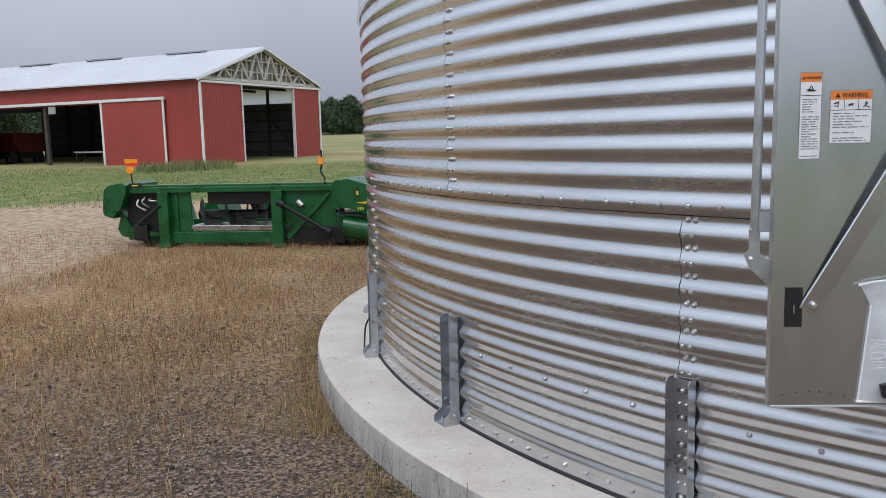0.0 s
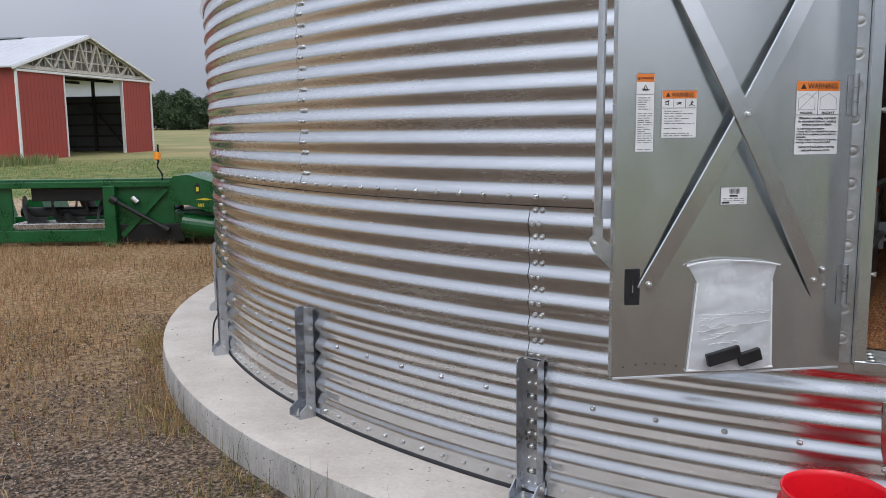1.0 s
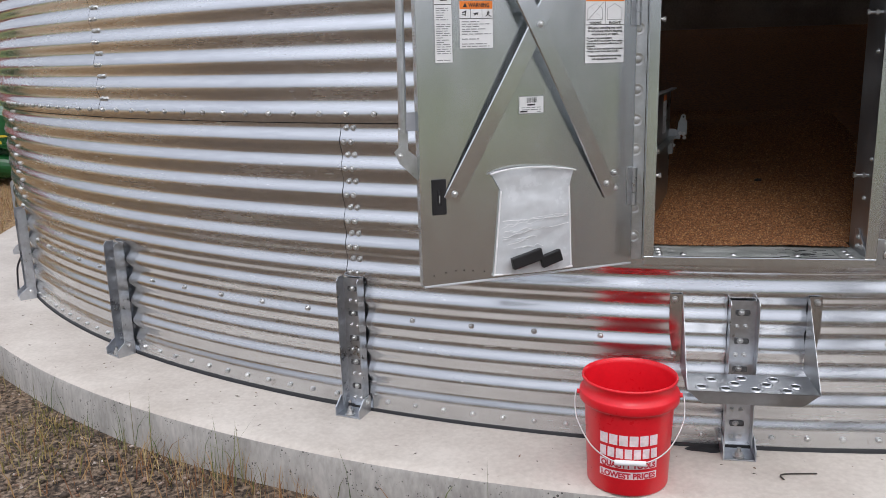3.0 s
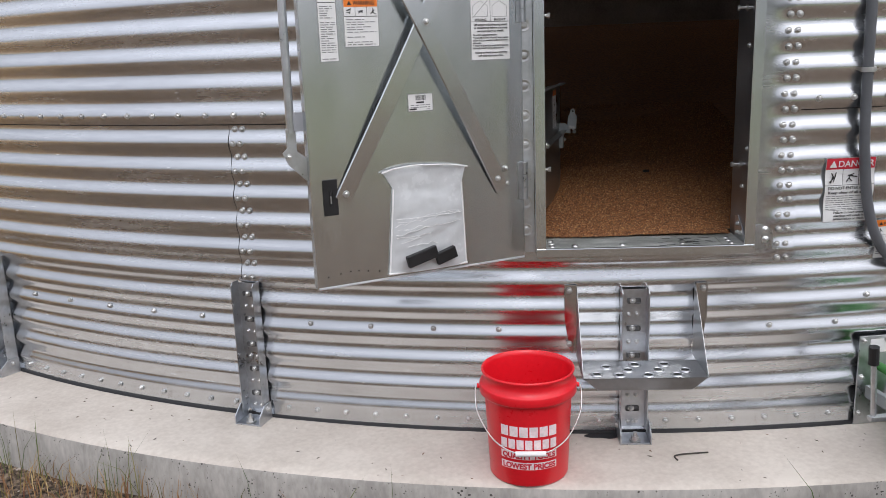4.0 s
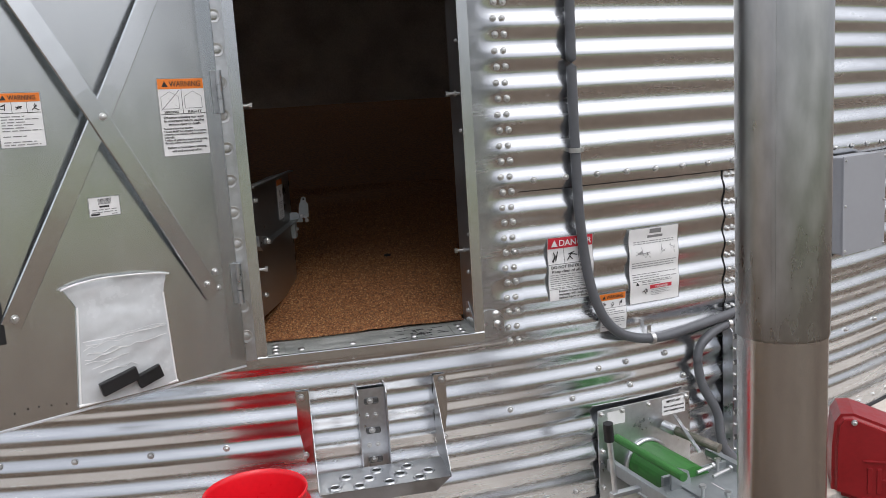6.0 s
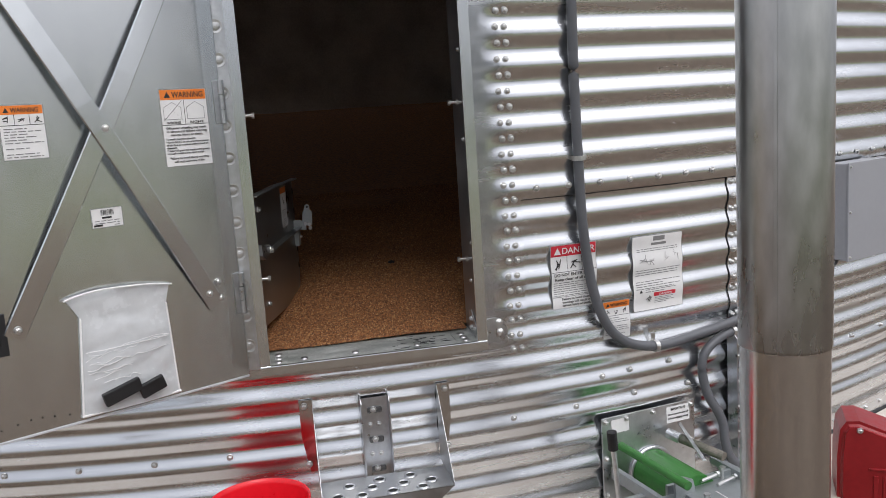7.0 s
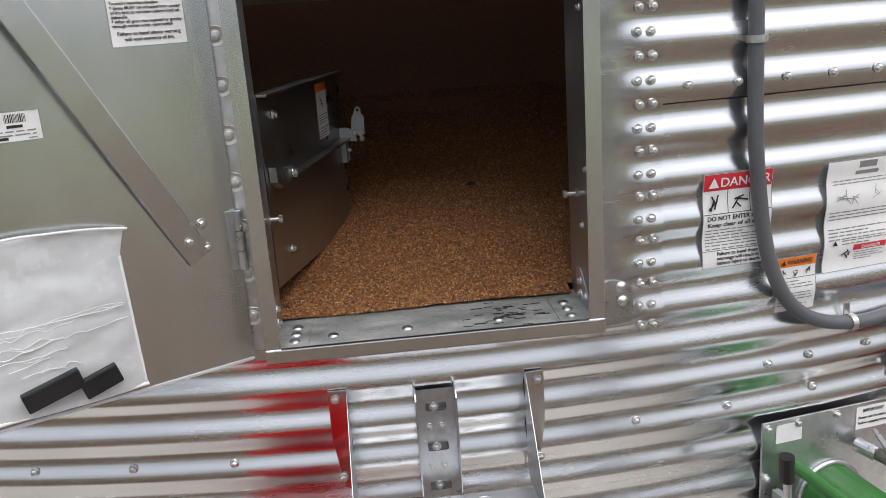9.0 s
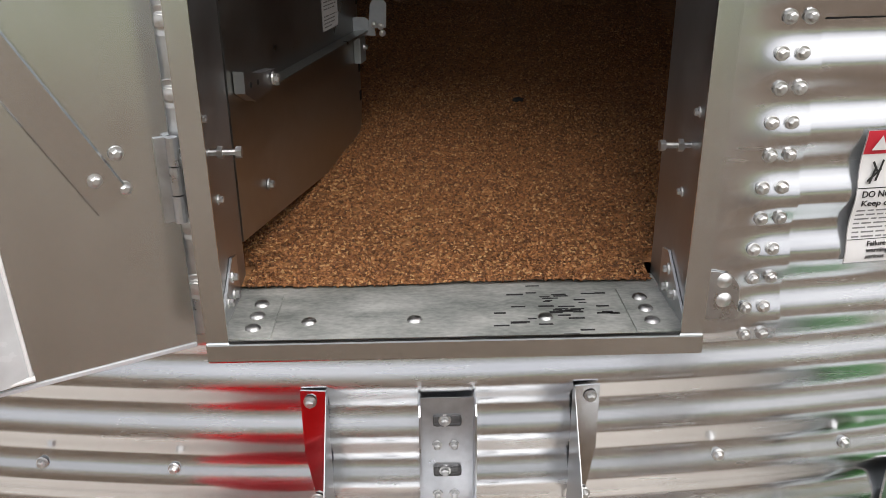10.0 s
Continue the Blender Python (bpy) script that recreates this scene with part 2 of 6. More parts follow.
def ground_material():
    m = bpy.data.materials.new("farmyard_ground")
    m.use_nodes = True
    n, l = m.node_tree.nodes, m.node_tree.links
    b = n["Principled BSDF"]
    tc = n.new("ShaderNodeTexCoord")
    sep = n.new("ShaderNodeSeparateXYZ")
    l.new(tc.outputs["Object"], sep.inputs[0])

    def noise_tex(scale, detail=6):
        t = n.new("ShaderNodeTexNoise")
        t.inputs["Scale"].default_value, t.inputs["Detail"].default_value = scale, detail
        l.new(tc.outputs["Object"], t.inputs["Vector"])
        return t.outputs[0]

    def ramp_of(fac, stops):
        cr = n.new("ShaderNodeValToRGB")
        while len(cr.color_ramp.elements) < len(stops):
            cr.color_ramp.elements.new(0.5)
        for e, (p, c) in zip(cr.color_ramp.elements, stops):
            e.position, e.color = p, (*c, 1)
        l.new(fac, cr.inputs[0])
        return cr.outputs[0]

    def maths(op, a, c, d=None):
        q = n.new("ShaderNodeMath")
        q.operation = op
        for i, v in enumerate((a, c, d)):
            if v is None:
                continue
            if isinstance(v, (int, float)):
                q.inputs[i].default_value = v
            else:
                l.new(v, q.inputs[i])
        return q.outputs[0]

    def step(v, lo, hi):
        r = n.new("ShaderNodeMapRange")
        r.interpolation_type = 'SMOOTHSTEP'
        r.inputs[1].default_value, r.inputs[2].default_value = lo, hi
        l.new(v, r.inputs[0])
        return r.outputs[0]

    def mix(fac, a, c):
        q = n.new("ShaderNodeMix")
        q.data_type = 'RGBA'
        l.new(fac, q.inputs[0])
        l.new(a, q.inputs[6])
        l.new(c, q.inputs[7])
        return q.outputs[2]

    soil = ramp_of(noise_tex(48), [(0.38, (0.022, 0.016, 0.011)), (0.5, (0.100, 0.068, 0.044)), (0.62, (0.25, 0.186, 0.13))])
    straw = ramp_of(noise_tex(22), [(0.36, (0.11, 0.06, 0.025)), (0.5, (0.25, 0.155, 0.068)), (0.64, (0.37, 0.25, 0.125))])
    sand = ramp_of(noise_tex(7), [(0.36, (0.20, 0.135, 0.075)), (0.5, (0.33, 0.235, 0.145)), (0.64, (0.43, 0.325, 0.22))])
    lawn = ramp_of(noise_tex(2.2), [(0.36, (0.06, 0.11, 0.016)), (0.5, (0.12, 0.155, 0.03)), (0.64, (0.23, 0.20, 0.065))])
    field = ramp_of(noise_tex(0.16), [(0.3, (0.15, 0.17, 0.055)), (0.5, (0.24, 0.22, 0.085)), (0.7, (0.31, 0.25, 0.11))])
    verge = ramp_of(noise_tex(2.2), [(0.36, (0.08, 0.115, 0.045)), (0.5, (0.15, 0.17, 0.085)), (0.64, (0.25, 0.235, 0.14))])
    wob = maths('MULTIPLY_ADD', noise_tex(0.45), 6.0, -3.0)
    wob2 = maths('MULTIPLY_ADD', noise_tex(1.6), 2.6, -1.3)
    y = maths('ADD', sep.outputs[1], wob)
    col = mix(step(maths('ADD', sep.outputs[1], wob2), 4.0, 7.5), soil, straw)
    track = maths('MULTIPLY', step(maths('MULTIPLY_ADD', sep.outputs[0], -1.0, wob), 4.2, 6.4), step(sep.outputs[1], 6.5, 9.5))
    col = mix(track, col, sand)
    col = mix(step(y, 20.0, 22.5), col, lawn)
    col = mix(step(y, 36.0, 48.0), col, field)
    col = mix(step(maths('MULTIPLY', y, -1.0), 4.0, 8.0), col, verge)
    l.new(col, b.inputs["Base Color"])
    b.inputs["Roughness"].default_value = 0.92
    bp = n.new("ShaderNodeBump")
    bp.inputs["Strength"].default_value, bp.inputs["Distance"].default_value = 0.45, 0.02
    l.new(noise_tex(45, 8), bp.inputs["Height"])
    l.new(bp.outputs[0], b.inputs["Normal"])
    return m


M_GROUND = ground_material()


# ---- mesh helpers ----
def part(name, bm, material, parent, label="", m=None, smooth=False):
    """Link a bmesh as one mesh object under a thing or a part."""
    me = bpy.data.meshes.new(name)
    bm.to_mesh(me)
    bm.free()
    if material:
        me.materials.append(material)
    if smooth:
        me.polygons.foreach_set("use_smooth", [True] * len(me.polygons))
    ob = new(name, me)
    ob.parent = parent
    if m is not None:
        ob.matrix_basis = m
    if label:
        tagged(ob, label)
    return ob


def share(name, me, parent, m):
    ob = new(name, me)
    ob.parent = parent
    ob.matrix_basis = m
    return ob


def thing(name, m, label, category, group="", kind=""):
    ob = new(name)
    ob.empty_display_size = 0.1
    ob.matrix_basis = m
    return tagged(ob, label, category, group, kind)


def box(bm, x0, x1, y0, y1, z0, z1, bevel=0.0, m=None):
    mm = Matrix.Translation(((x0 + x1) / 2, (y0 + y1) / 2, (z0 + z1) / 2)) @ Matrix.Diagonal((abs(x1 - x0), abs(y1 - y0), abs(z1 - z0), 1))
    g = bmesh.ops.create_cube(bm, size=1.0, matrix=(m @ mm) if m is not None else mm)
    if bevel:
        es = list({e for v in g["verts"] for e in v.link_edges})
        bmesh.ops.bevel(bm, geom=es, offset=bevel, segments=2, profile=0.6, affect='EDGES')
    return bm


def boxed(x0, x1, y0, y1, z0, z1, bevel=0.0, m=None):
    return box(bmesh.new(), x0, x1, y0, y1, z0, z1, bevel, m)


def rod(bm, a, b, r, seg=12, r2=None):
    a, b = Vector(a), Vector(b)
    d = b - a
    mm = Matrix.Translation((a + b) / 2) @ d.to_track_quat('Z', 'Y').to_matrix().to_4x4()
    bmesh.ops.create_cone(bm, cap_ends=True, segments=seg, radius1=r, radius2=r if r2 is None else r2, depth=d.length, matrix=mm)
    return bm


def rodded(a, b, r, seg=12, r2=None):
    return rod(bmesh.new(), a, b, r, seg, r2)


def lathe(profile, seg=48, bm=None, m=None):
    """Turn (r, z) pairs round z."""
    bm = bm or bmesh.new()
    rings = []
    for r, z in profile:
        ring = []
        for i in range(seg):
            a = 2 * math.pi * i / seg
            co = Vector((r * math.cos(a), r * math.sin(a), z))
            ring.append(bm.verts.new(m @ co if m is not None else co))
        rings.append(ring)
    for p, q in zip(rings, rings[1:]):
        for i in range(seg):
            bm.faces.new((p[i], p[(i + 1) % seg], q[(i + 1) % seg], q[i]))
    return bm


def prism(pts, y0, y1, bm=None):
    """A plate with outline pts in x, z between two depths."""
    bm = bm or bmesh.new()
    a = [bm.verts.new((x, y0, z)) for x, z in pts]
    b = [bm.verts.new((x, y1, z)) for x, z in pts]
    bm.faces.new(a)
    bm.faces.new(b[::-1])
    k = len(pts)
    for i in range(k):
        bm.faces.new((a[i], b[i], b[(i + 1) % k], a[(i + 1) % k]))
    bmesh.ops.recalc_face_normals(bm, faces=bm.faces)
    return bm


def tube_curve(pts, r, seg=10, smooth_n=8):
    """A round hose along a smoothed line of points."""
    P = [Vector(p) for p in pts]
    line = []
    for i in range(len(P) - 1):
        p0, p1, p2, p3 = P[max(i - 1, 0)], P[i], P[i + 1], P[min(i + 2, len(P) - 1)]
        for k in range(smooth_n):
            t = k / smooth_n
            line.append(0.5 * ((2 * p1) + (p2 - p0) * t + (2 * p0 - 5 * p1 + 4 * p2 - p3) * t * t + (3 * p1 - p0 - 3 * p2 + p3) * t ** 3))
    line.append(P[-1])
    bm = bmesh.new()
    rings = []
    for i, p in enumerate(line):
        d = (line[min(i + 1, len(line) - 1)] - line[max(i - 1, 0)]).normalized()
        q = d.to_track_quat('Z', 'Y').to_matrix()
        rings.append([bm.verts.new(p + q @ Vector((r * math.cos(2 * math.pi * k / seg), r * math.sin(2 * math.pi * k / seg), 0))) for k in range(seg)])
    for a, b in zip(rings, rings[1:]):
        for k in range(seg):
            bm.faces.new((a[k], a[(k + 1) % seg], b[(k + 1) % seg], b[k]))
    bm.faces.new(rings[0][::-1])
    bm.faces.new(rings[-1])
    return bm


def lettering(text, size, material, name, parent, m, align='LEFT', bold=0.0, width=None):
    """Flat raised words: reading along x, upright along z, facing -y."""
    cu = bpy.data.curves.new(name, 'FONT')
    cu.body, cu.size, cu.align_x, cu.extrude, cu.offset = text, size, align, 0.0003, bold
    tmp = bpy.data.objects.new(name, cu)
    scene.collection.objects.link(tmp)
    me = bpy.data.meshes.new_from_object(tmp.evaluated_get(bpy.context.evaluated_depsgraph_get()))
    bpy.data.objects.remove(tmp)
    if width and len(me.vertices):
        xs = [v.co.x for v in me.vertices]
        k = width / max(1e-6, max(xs) - min(xs))
        for v in me.vertices:
            v.co.x *= k
    me.transform(Matrix.Rotation(radians(90), 4, 'X'))
    me.materials.clear()
    me.materials.append(material)
    ob = new(name, me)
    ob.parent = parent
    ob.matrix_basis = m
    return ob


def hex_bolt_mesh(name, r=0.0076, washer=0.0112):
    """Bolt head with a washer, standing out along -y."""
    bm = bmesh.new()
    turn = Matrix.Rotation(radians(90), 4, 'X')
    bmesh.ops.create_cone(bm, cap_ends=True, segments=14, radius1=washer, radius2=washer * 0.93, depth=0.003, matrix=turn @ Matrix.Translation((0, 0, 0.0015)))
    bmesh.ops.create_cone(bm, cap_ends=True, segments=6, radius1=r, radius2=r * 0.97, depth=0.007, matrix=turn @ Matrix.Translation((0, 0, 0.006)))
    bmesh.ops.create_cone(bm, cap_ends=True, segments=6, radius1=r * 0.97, radius2=r * 0.6, depth=0.0018, matrix=turn @ Matrix.Translation((0, 0, 0.0104)))
    me = bpy.data.meshes.new(name)
    bm.to_mesh(me)
    bm.free()
    me.materials.append(M_BOLT)
    return me


BOLT = hex_bolt_mesh("bolt")


# ---- ground ----
def build_ground():
    bm = bmesh.new()
    xs = sorted(set([-900, -500, -300, -200, -140, -100, -75, -55, -42, -32] + [round(-24 + 1.0 * i, 2) for i in range(0, 36)] + [13, 16, 22, 30, 45, 70, 110, 180, 300, 500, 900]))
    ys = sorted(set([-900, -400, -200, -100, -50, -25, -14, -8] + [round(-5 + 0.75 * i, 2) for i in range(0, 34)] + [22, 24, 27, 31, 35, 40, 46, 55, 66, 80, 100, 130, 160, 190, 240, 320, 500, 900]))
    grid = []
    for y in ys:
        row = []
        for x in xs:
            near = max(0.0, 1 - max(abs(x) - 20, 0) / 20) * (1 if y < 40 else 0.3)
            z = ground_z(x, y) + 0.010 * near * noise.noise(Vector((x * 0.35, y * 0.35, 0))) - 0.012
            if math.hypot(x - CX, y - CY) < PAD_R - 0.2:
                z = min(z, -0.02)
            row.append(bm.verts.new((x, y, z)))
        grid.append(row)
    for a, b in zip(grid, grid[1:]):
        for i in range(len(xs) - 1):
            bm.faces.new((a[i], a[i + 1], b[i + 1], b[i]))
    ob = part("ground", bm, M_GROUND, None, smooth=True)
    tagged(ob, "farmyard of gravel and dry brown grass with green field beyond", "ground", kind="structure")


build_ground()


def build_pad():
    """Round concrete slab: trowelled top with an eased edge, formed side."""
    top = Z0 + BASE
    root = thing("concrete_pad", pose(CX, CY, 0), "pale round concrete slab that carries the grain bin", "concrete slab", kind="structure")
    seg = 220
    bm = lathe([(0.05, top), (4.9, top), (5.5, top), (PAD_R - 0.06, top - 0.001), (PAD_R - 0.014, top - 0.004), (PAD_R - 0.004, top - 0.012)], seg)
    part("slab_top", bm, M_CONC, root, smooth=True)
    bm = lathe([(PAD_R - 0.004, top - 0.012), (PAD_R, top - 0.03), (PAD_R + 0.002, 0.06), (PAD_R + 0.004, -0.15)], seg)
    for v in bm.verts:
        if v.co.z < top - 0.02:
            k = 0.006 * noise.noise(v.co * 3.0) + 0.003 * noise.noise(v.co * 11.0)
            v.co.x *= 1 + k / PAD_R
            v.co.y *= 1 + k / PAD_R
    part("slab_side", bm, M_FORM, root, "rough formed concrete side with vertical streaks", smooth=True)


build_pad()


# ---- grain bin ----
bin_root = thing("grain_bin", pose(CX, CY, Z0), "new corrugated galvanised steel grain bin on a concrete slab", "grain bin")


def flat_zone(deg, z):
    """1 where the sheets are pressed flat round the door."""
    if z < 0.60:
        return 0.0
    d = abs(deg - (DOOR + 0.2)) * math.pi / 180 * R
    t = min(1, max(0, (0.50 - d) / 0.075))
    return t * t * (3 - 2 * t)


def sheet_r(deg, z, extra):
    fade = min(1.0, max(0.0, (z - BASE - 0.02) / 0.10))
    k = AMP * math.cos(2 * math.pi * (z - CREST) / PITCH) * fade
    return R + extra + k * (1 - flat_zone(deg, z)) + 0.002 * flat_zone(deg, z)


def deg_at(x):
    return DOOR + math.degrees(x / R)


def build_sheet(a0, a1, z0, z1, lift0, lift1, hole=None, step=1.25, name="wall_sheet", zn=10, label=""):
    na = max(2, int((a1 - a0) / step))
    degs = [a0 + (a1 - a0) * i / na for i in range(na + 1)]
    nz = int((z1 - z0) / PITCH * zn)
    zs = [z0 + (z1 - z0) * i / nz for i in range(nz + 1)]
    if hole:
        h0, h1, hz0, hz1 = hole
        degs = sorted(set([d for d in degs if abs(d - h0) > 0.15 and abs(d - h1) > 0.15] + [d for d in (h0, h1) if a0 < d < a1]))
        zs = sorted(set([z for z in zs if abs(z - hz0) > 0.004 and abs(z - hz1) > 0.004] + [z for z in (hz0, hz1) if z0 < z < z1]))
    bm = bmesh.new()
    rows = []
    for z in zs:
        row = []
        for d in degs:
            r = sheet_r(d, z, lift0 + (lift1 - lift0) * (d - a0) / (a1 - a0)) + 0.0012 * noise.noise(Vector((d * 0.5, z * 3, 1.7)))
            a = radians(d)
            row.append(bm.verts.new((r * math.cos(a), r * math.sin(a), z)))
        rows.append(row)
    for j in range(len(zs) - 1):
        for i in range(len(degs) - 1):
            if hole:
                dm, zm = (degs[i] + degs[i + 1]) / 2, (zs[j] + zs[j + 1]) / 2
                if h0 < dm < h1 and hz0 < zm < hz1:
                    continue
            bm.faces.new((rows[j][i], rows[j][i + 1], rows[j + 1][i + 1], rows[j + 1][i]))
    loose = [v for v in bm.verts if not v.link_faces]
    bmesh.ops.delete(bm, geom=loose, context='VERTS')
    return part(name, bm, M_SHEET, bin_root, label, smooth=True)


SEAM1 = -132.35
HOLE = (deg_at(OP_L - 0.03), deg_at(OP_R + 0.03), OP_B - 0.02, OP_T + 0.02)
SUR0, SUR1 = deg_at(-0.50), deg_at(0.555)
BIG = (SUR0 + 0.5, SUR1 - 0.5, 0.62, 2.12)
for k in range(12):
    a = SEAM1 - 0.22 + 30 * k
    near = -170 < ((a + 540) % 360) - 180 < -75 or -170 < ((a + 30 + 540) % 360) - 180 < -75
    aa = ((a + 540) % 360) - 180
    build_sheet(aa, aa + 30.75, BASE, CREST + 0.03, 0.004, 0.0, BIG if aa < DOOR < aa + 30 else None, 1.0 if near else 2.5, zn=12 if near else 8)
    b = ((a - 15 + 540) % 360) - 180
    cut = BIG if (b < BIG[1] and b + 30.75 > BIG[0]) else None
    build_sheet(b, b + 30.75, CREST - 0.032, CREST + RING + 0.03, 0.008, 0.005, cut, 1.0 if near else 2.5, zn=12 if near else 8)
    build_sheet(aa, aa + 30.75, CREST + RING - 0.032, CREST + 2 * RING, 0.013, 0.010, None, 2.0, zn=8)
build_sheet(SUR0, SUR1, 0.585, 2.16, 0.012, 0.012, HOLE, 0.16, "door_surround", 14, "galvanised sheet pressed flat round the doorway")

# unseen roof that closes the bin; its hole is added to light the grain
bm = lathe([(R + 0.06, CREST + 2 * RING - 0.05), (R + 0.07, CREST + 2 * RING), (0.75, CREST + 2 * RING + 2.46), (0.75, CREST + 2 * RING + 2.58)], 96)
part("roof", bm, M_SHEET, bin_root, "unseen cone roof of galvanised steel, with a hole added to light the grain")
# matte skin added inside the sheets to soften mirroring and bounce light about
M_LINER = mat("matte_liner_skin", (0.58, 0.55, 0.50), 0.95, 0.0, 0.2, 2.0, 40, 0.05)
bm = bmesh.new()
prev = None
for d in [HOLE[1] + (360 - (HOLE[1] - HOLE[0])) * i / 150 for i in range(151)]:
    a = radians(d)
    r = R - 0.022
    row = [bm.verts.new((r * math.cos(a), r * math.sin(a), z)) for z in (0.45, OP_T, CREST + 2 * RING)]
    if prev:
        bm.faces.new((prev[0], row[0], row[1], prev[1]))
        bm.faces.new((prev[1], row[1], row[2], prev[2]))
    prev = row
part("matte_liner", bm, M_LINER, bin_root, "matte liner added inside the sheets to steer indoor light", smooth=True)
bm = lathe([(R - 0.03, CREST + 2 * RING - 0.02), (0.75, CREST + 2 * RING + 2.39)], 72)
part("matte_liner", bm, M_LINER, bin_root, "matte liner added under the roof to steer indoor light", smooth=True)
# black mastic at the foot and in the upright seams; the foot bead also paints shadow
bm = lathe([(R + 0.001, BASE + 0.010), (R + 0.010, BASE + 0.008), (R + 0.015, BASE + 0.0005), (R + 0.001, BASE + 0.0005)], 240)
part("foot_sealant_shadow", bm, M_SEAL, bin_root, "black bead for sealant and shadow at the foot of the sheets")


def seam_sealant(deg, z0, z1, lift):
    bm = bmesh.new()
    prev = None
    nz = int((z1 - z0) / 0.008)
    for i in range(nz + 1):
        z = z0 + (z1 - z0) * i / nz
        w = 0.0022 + 0.0022 * noise.noise(Vector((deg, z * 14, 0)))
        pr = []
        for dx in (-w - 0.0015, 0.003):
            a = radians(deg + math.degrees(dx / R))
            r = sheet_r(deg, z, lift)
            pr.append(bm.verts.new((r * math.cos(a), r * math.sin(a), z)))
        if prev:
            bm.faces.new((prev[0], prev[1], pr[1], pr[0]))
        prev = pr
    part("seam_sealant", bm, M_SEAL, bin_root)


for s in (-162.35, -132.35, -102.35):
    seam_sealant(s - 0.22, 0.52, CREST - 0.035, 0.0022)
for s in (-147.35,):
    seam_sealant(s - 0.22, CREST + 0.0, CREST + RING, 0.0072)

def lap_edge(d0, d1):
    """A black strip painting the shade of the upper ring's lower edge, with sealant squeezed out under it."""
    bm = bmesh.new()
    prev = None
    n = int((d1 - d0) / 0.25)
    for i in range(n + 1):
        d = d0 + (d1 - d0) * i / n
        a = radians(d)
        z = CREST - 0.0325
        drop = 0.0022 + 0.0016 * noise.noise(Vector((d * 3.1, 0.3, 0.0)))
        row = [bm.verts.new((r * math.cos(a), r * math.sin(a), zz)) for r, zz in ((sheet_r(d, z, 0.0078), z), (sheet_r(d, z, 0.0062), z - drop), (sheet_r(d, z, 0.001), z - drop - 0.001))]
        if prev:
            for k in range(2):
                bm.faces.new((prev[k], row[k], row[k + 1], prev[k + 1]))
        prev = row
    part("lap_shade_sealant", bm, M_SEAL, bin_root, "dark strip for shade and sealant under the lapped sheet edge", smooth=True)


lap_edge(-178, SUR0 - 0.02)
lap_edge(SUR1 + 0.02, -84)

# bolts
bolt_places = []
for s in (-162.35, -132.35, -102.35):
    for k in range(21):
        z = CREST - PITCH / 2 - k * PITCH / 2
        lean = 0.004 if k % 2 else -0.001
        for dx in (-lean, -lean + 0.030):
            if z > 0.52:
                bolt_places.append((s + math.degrees(dx / R), z, 0.004))
for k in range(1, 22):
    z = CREST + k * PITCH / 2
    for dx in (-0.004 * (k % 2), 0.030 - 0.004 * (k % 2)):
        bolt_places.append((-147.35 + math.degrees(dx / R), z, 0.008))
pitch_deg = 30 / 24
for k in range(-24, 40):
    d = -132.35 + 0.13 + k * pitch_deg
    if -172 < d < -84:
        if not SUR0 < d < SUR1:
            bolt_places.append((d, CREST + 0.003, 0.008))
        bolt_places.append((d, 0.001, 0.002))
for k in range(-12, 22):
    d = -132.35 - 1.12 + 1.25 + k * 2.5
    if abs((d + 132.35 + 7.5) % 15 - 7.5) > 1.0 and not -121.0 < d < -114 and not -108.9 < d < -104.8:
        bolt_places.append((d, 0.353, 0.003))
for d, z in ((-108.6, 0.447), (-107.4, 0.452), (-107.2, 0.36), (-105.6, 0.455)):
    bolt_places.append((d, z, 0.003))
for k in range(32):
    z = 0.60 + k * PITCH / 2
    for dx in (0.500, 0.531):
        bolt_places.append((deg_at(dx - 0.006 * (k % 2)), z, 0.014))
        if k > 0:
            bolt_places.append((deg_at(-dx + 0.06), z, 0.014))
bolt_places.sort(key=lambda p: abs(p[0] + 120))
far_bolts = []
inv = bin_root.matrix_basis.inverted()
for i, (d, z, lift) in enumerate(bolt_places):
    m = inv @ wall_pose(d, sheet_r(d, z, lift) - R, z)
    if i < 300:
        share("bolt", BOLT, bin_root, m @ Matrix.Rotation(random.uniform(0, 1), 4, 'Y'))
    else:
        far_bolts.append(m)
bm = bmesh.new()
for m in far_bolts + [inv @ wall_pose(-132 + 30 / 24 * k, AMP + 0.014, CREST + RING) for k in range(-40, 40)]:
    t = bmesh.new()
    t.from_mesh(BOLT)
    t.transform(m)
    tmp = bpy.data.meshes.new("tmp")
    t.to_mesh(tmp)
    bm.from_mesh(tmp)
    t.free()
    bpy.data.meshes.remove(tmp)
tagged(part("bolts", bm, M_BOLT, bin_root), kind="stuff")


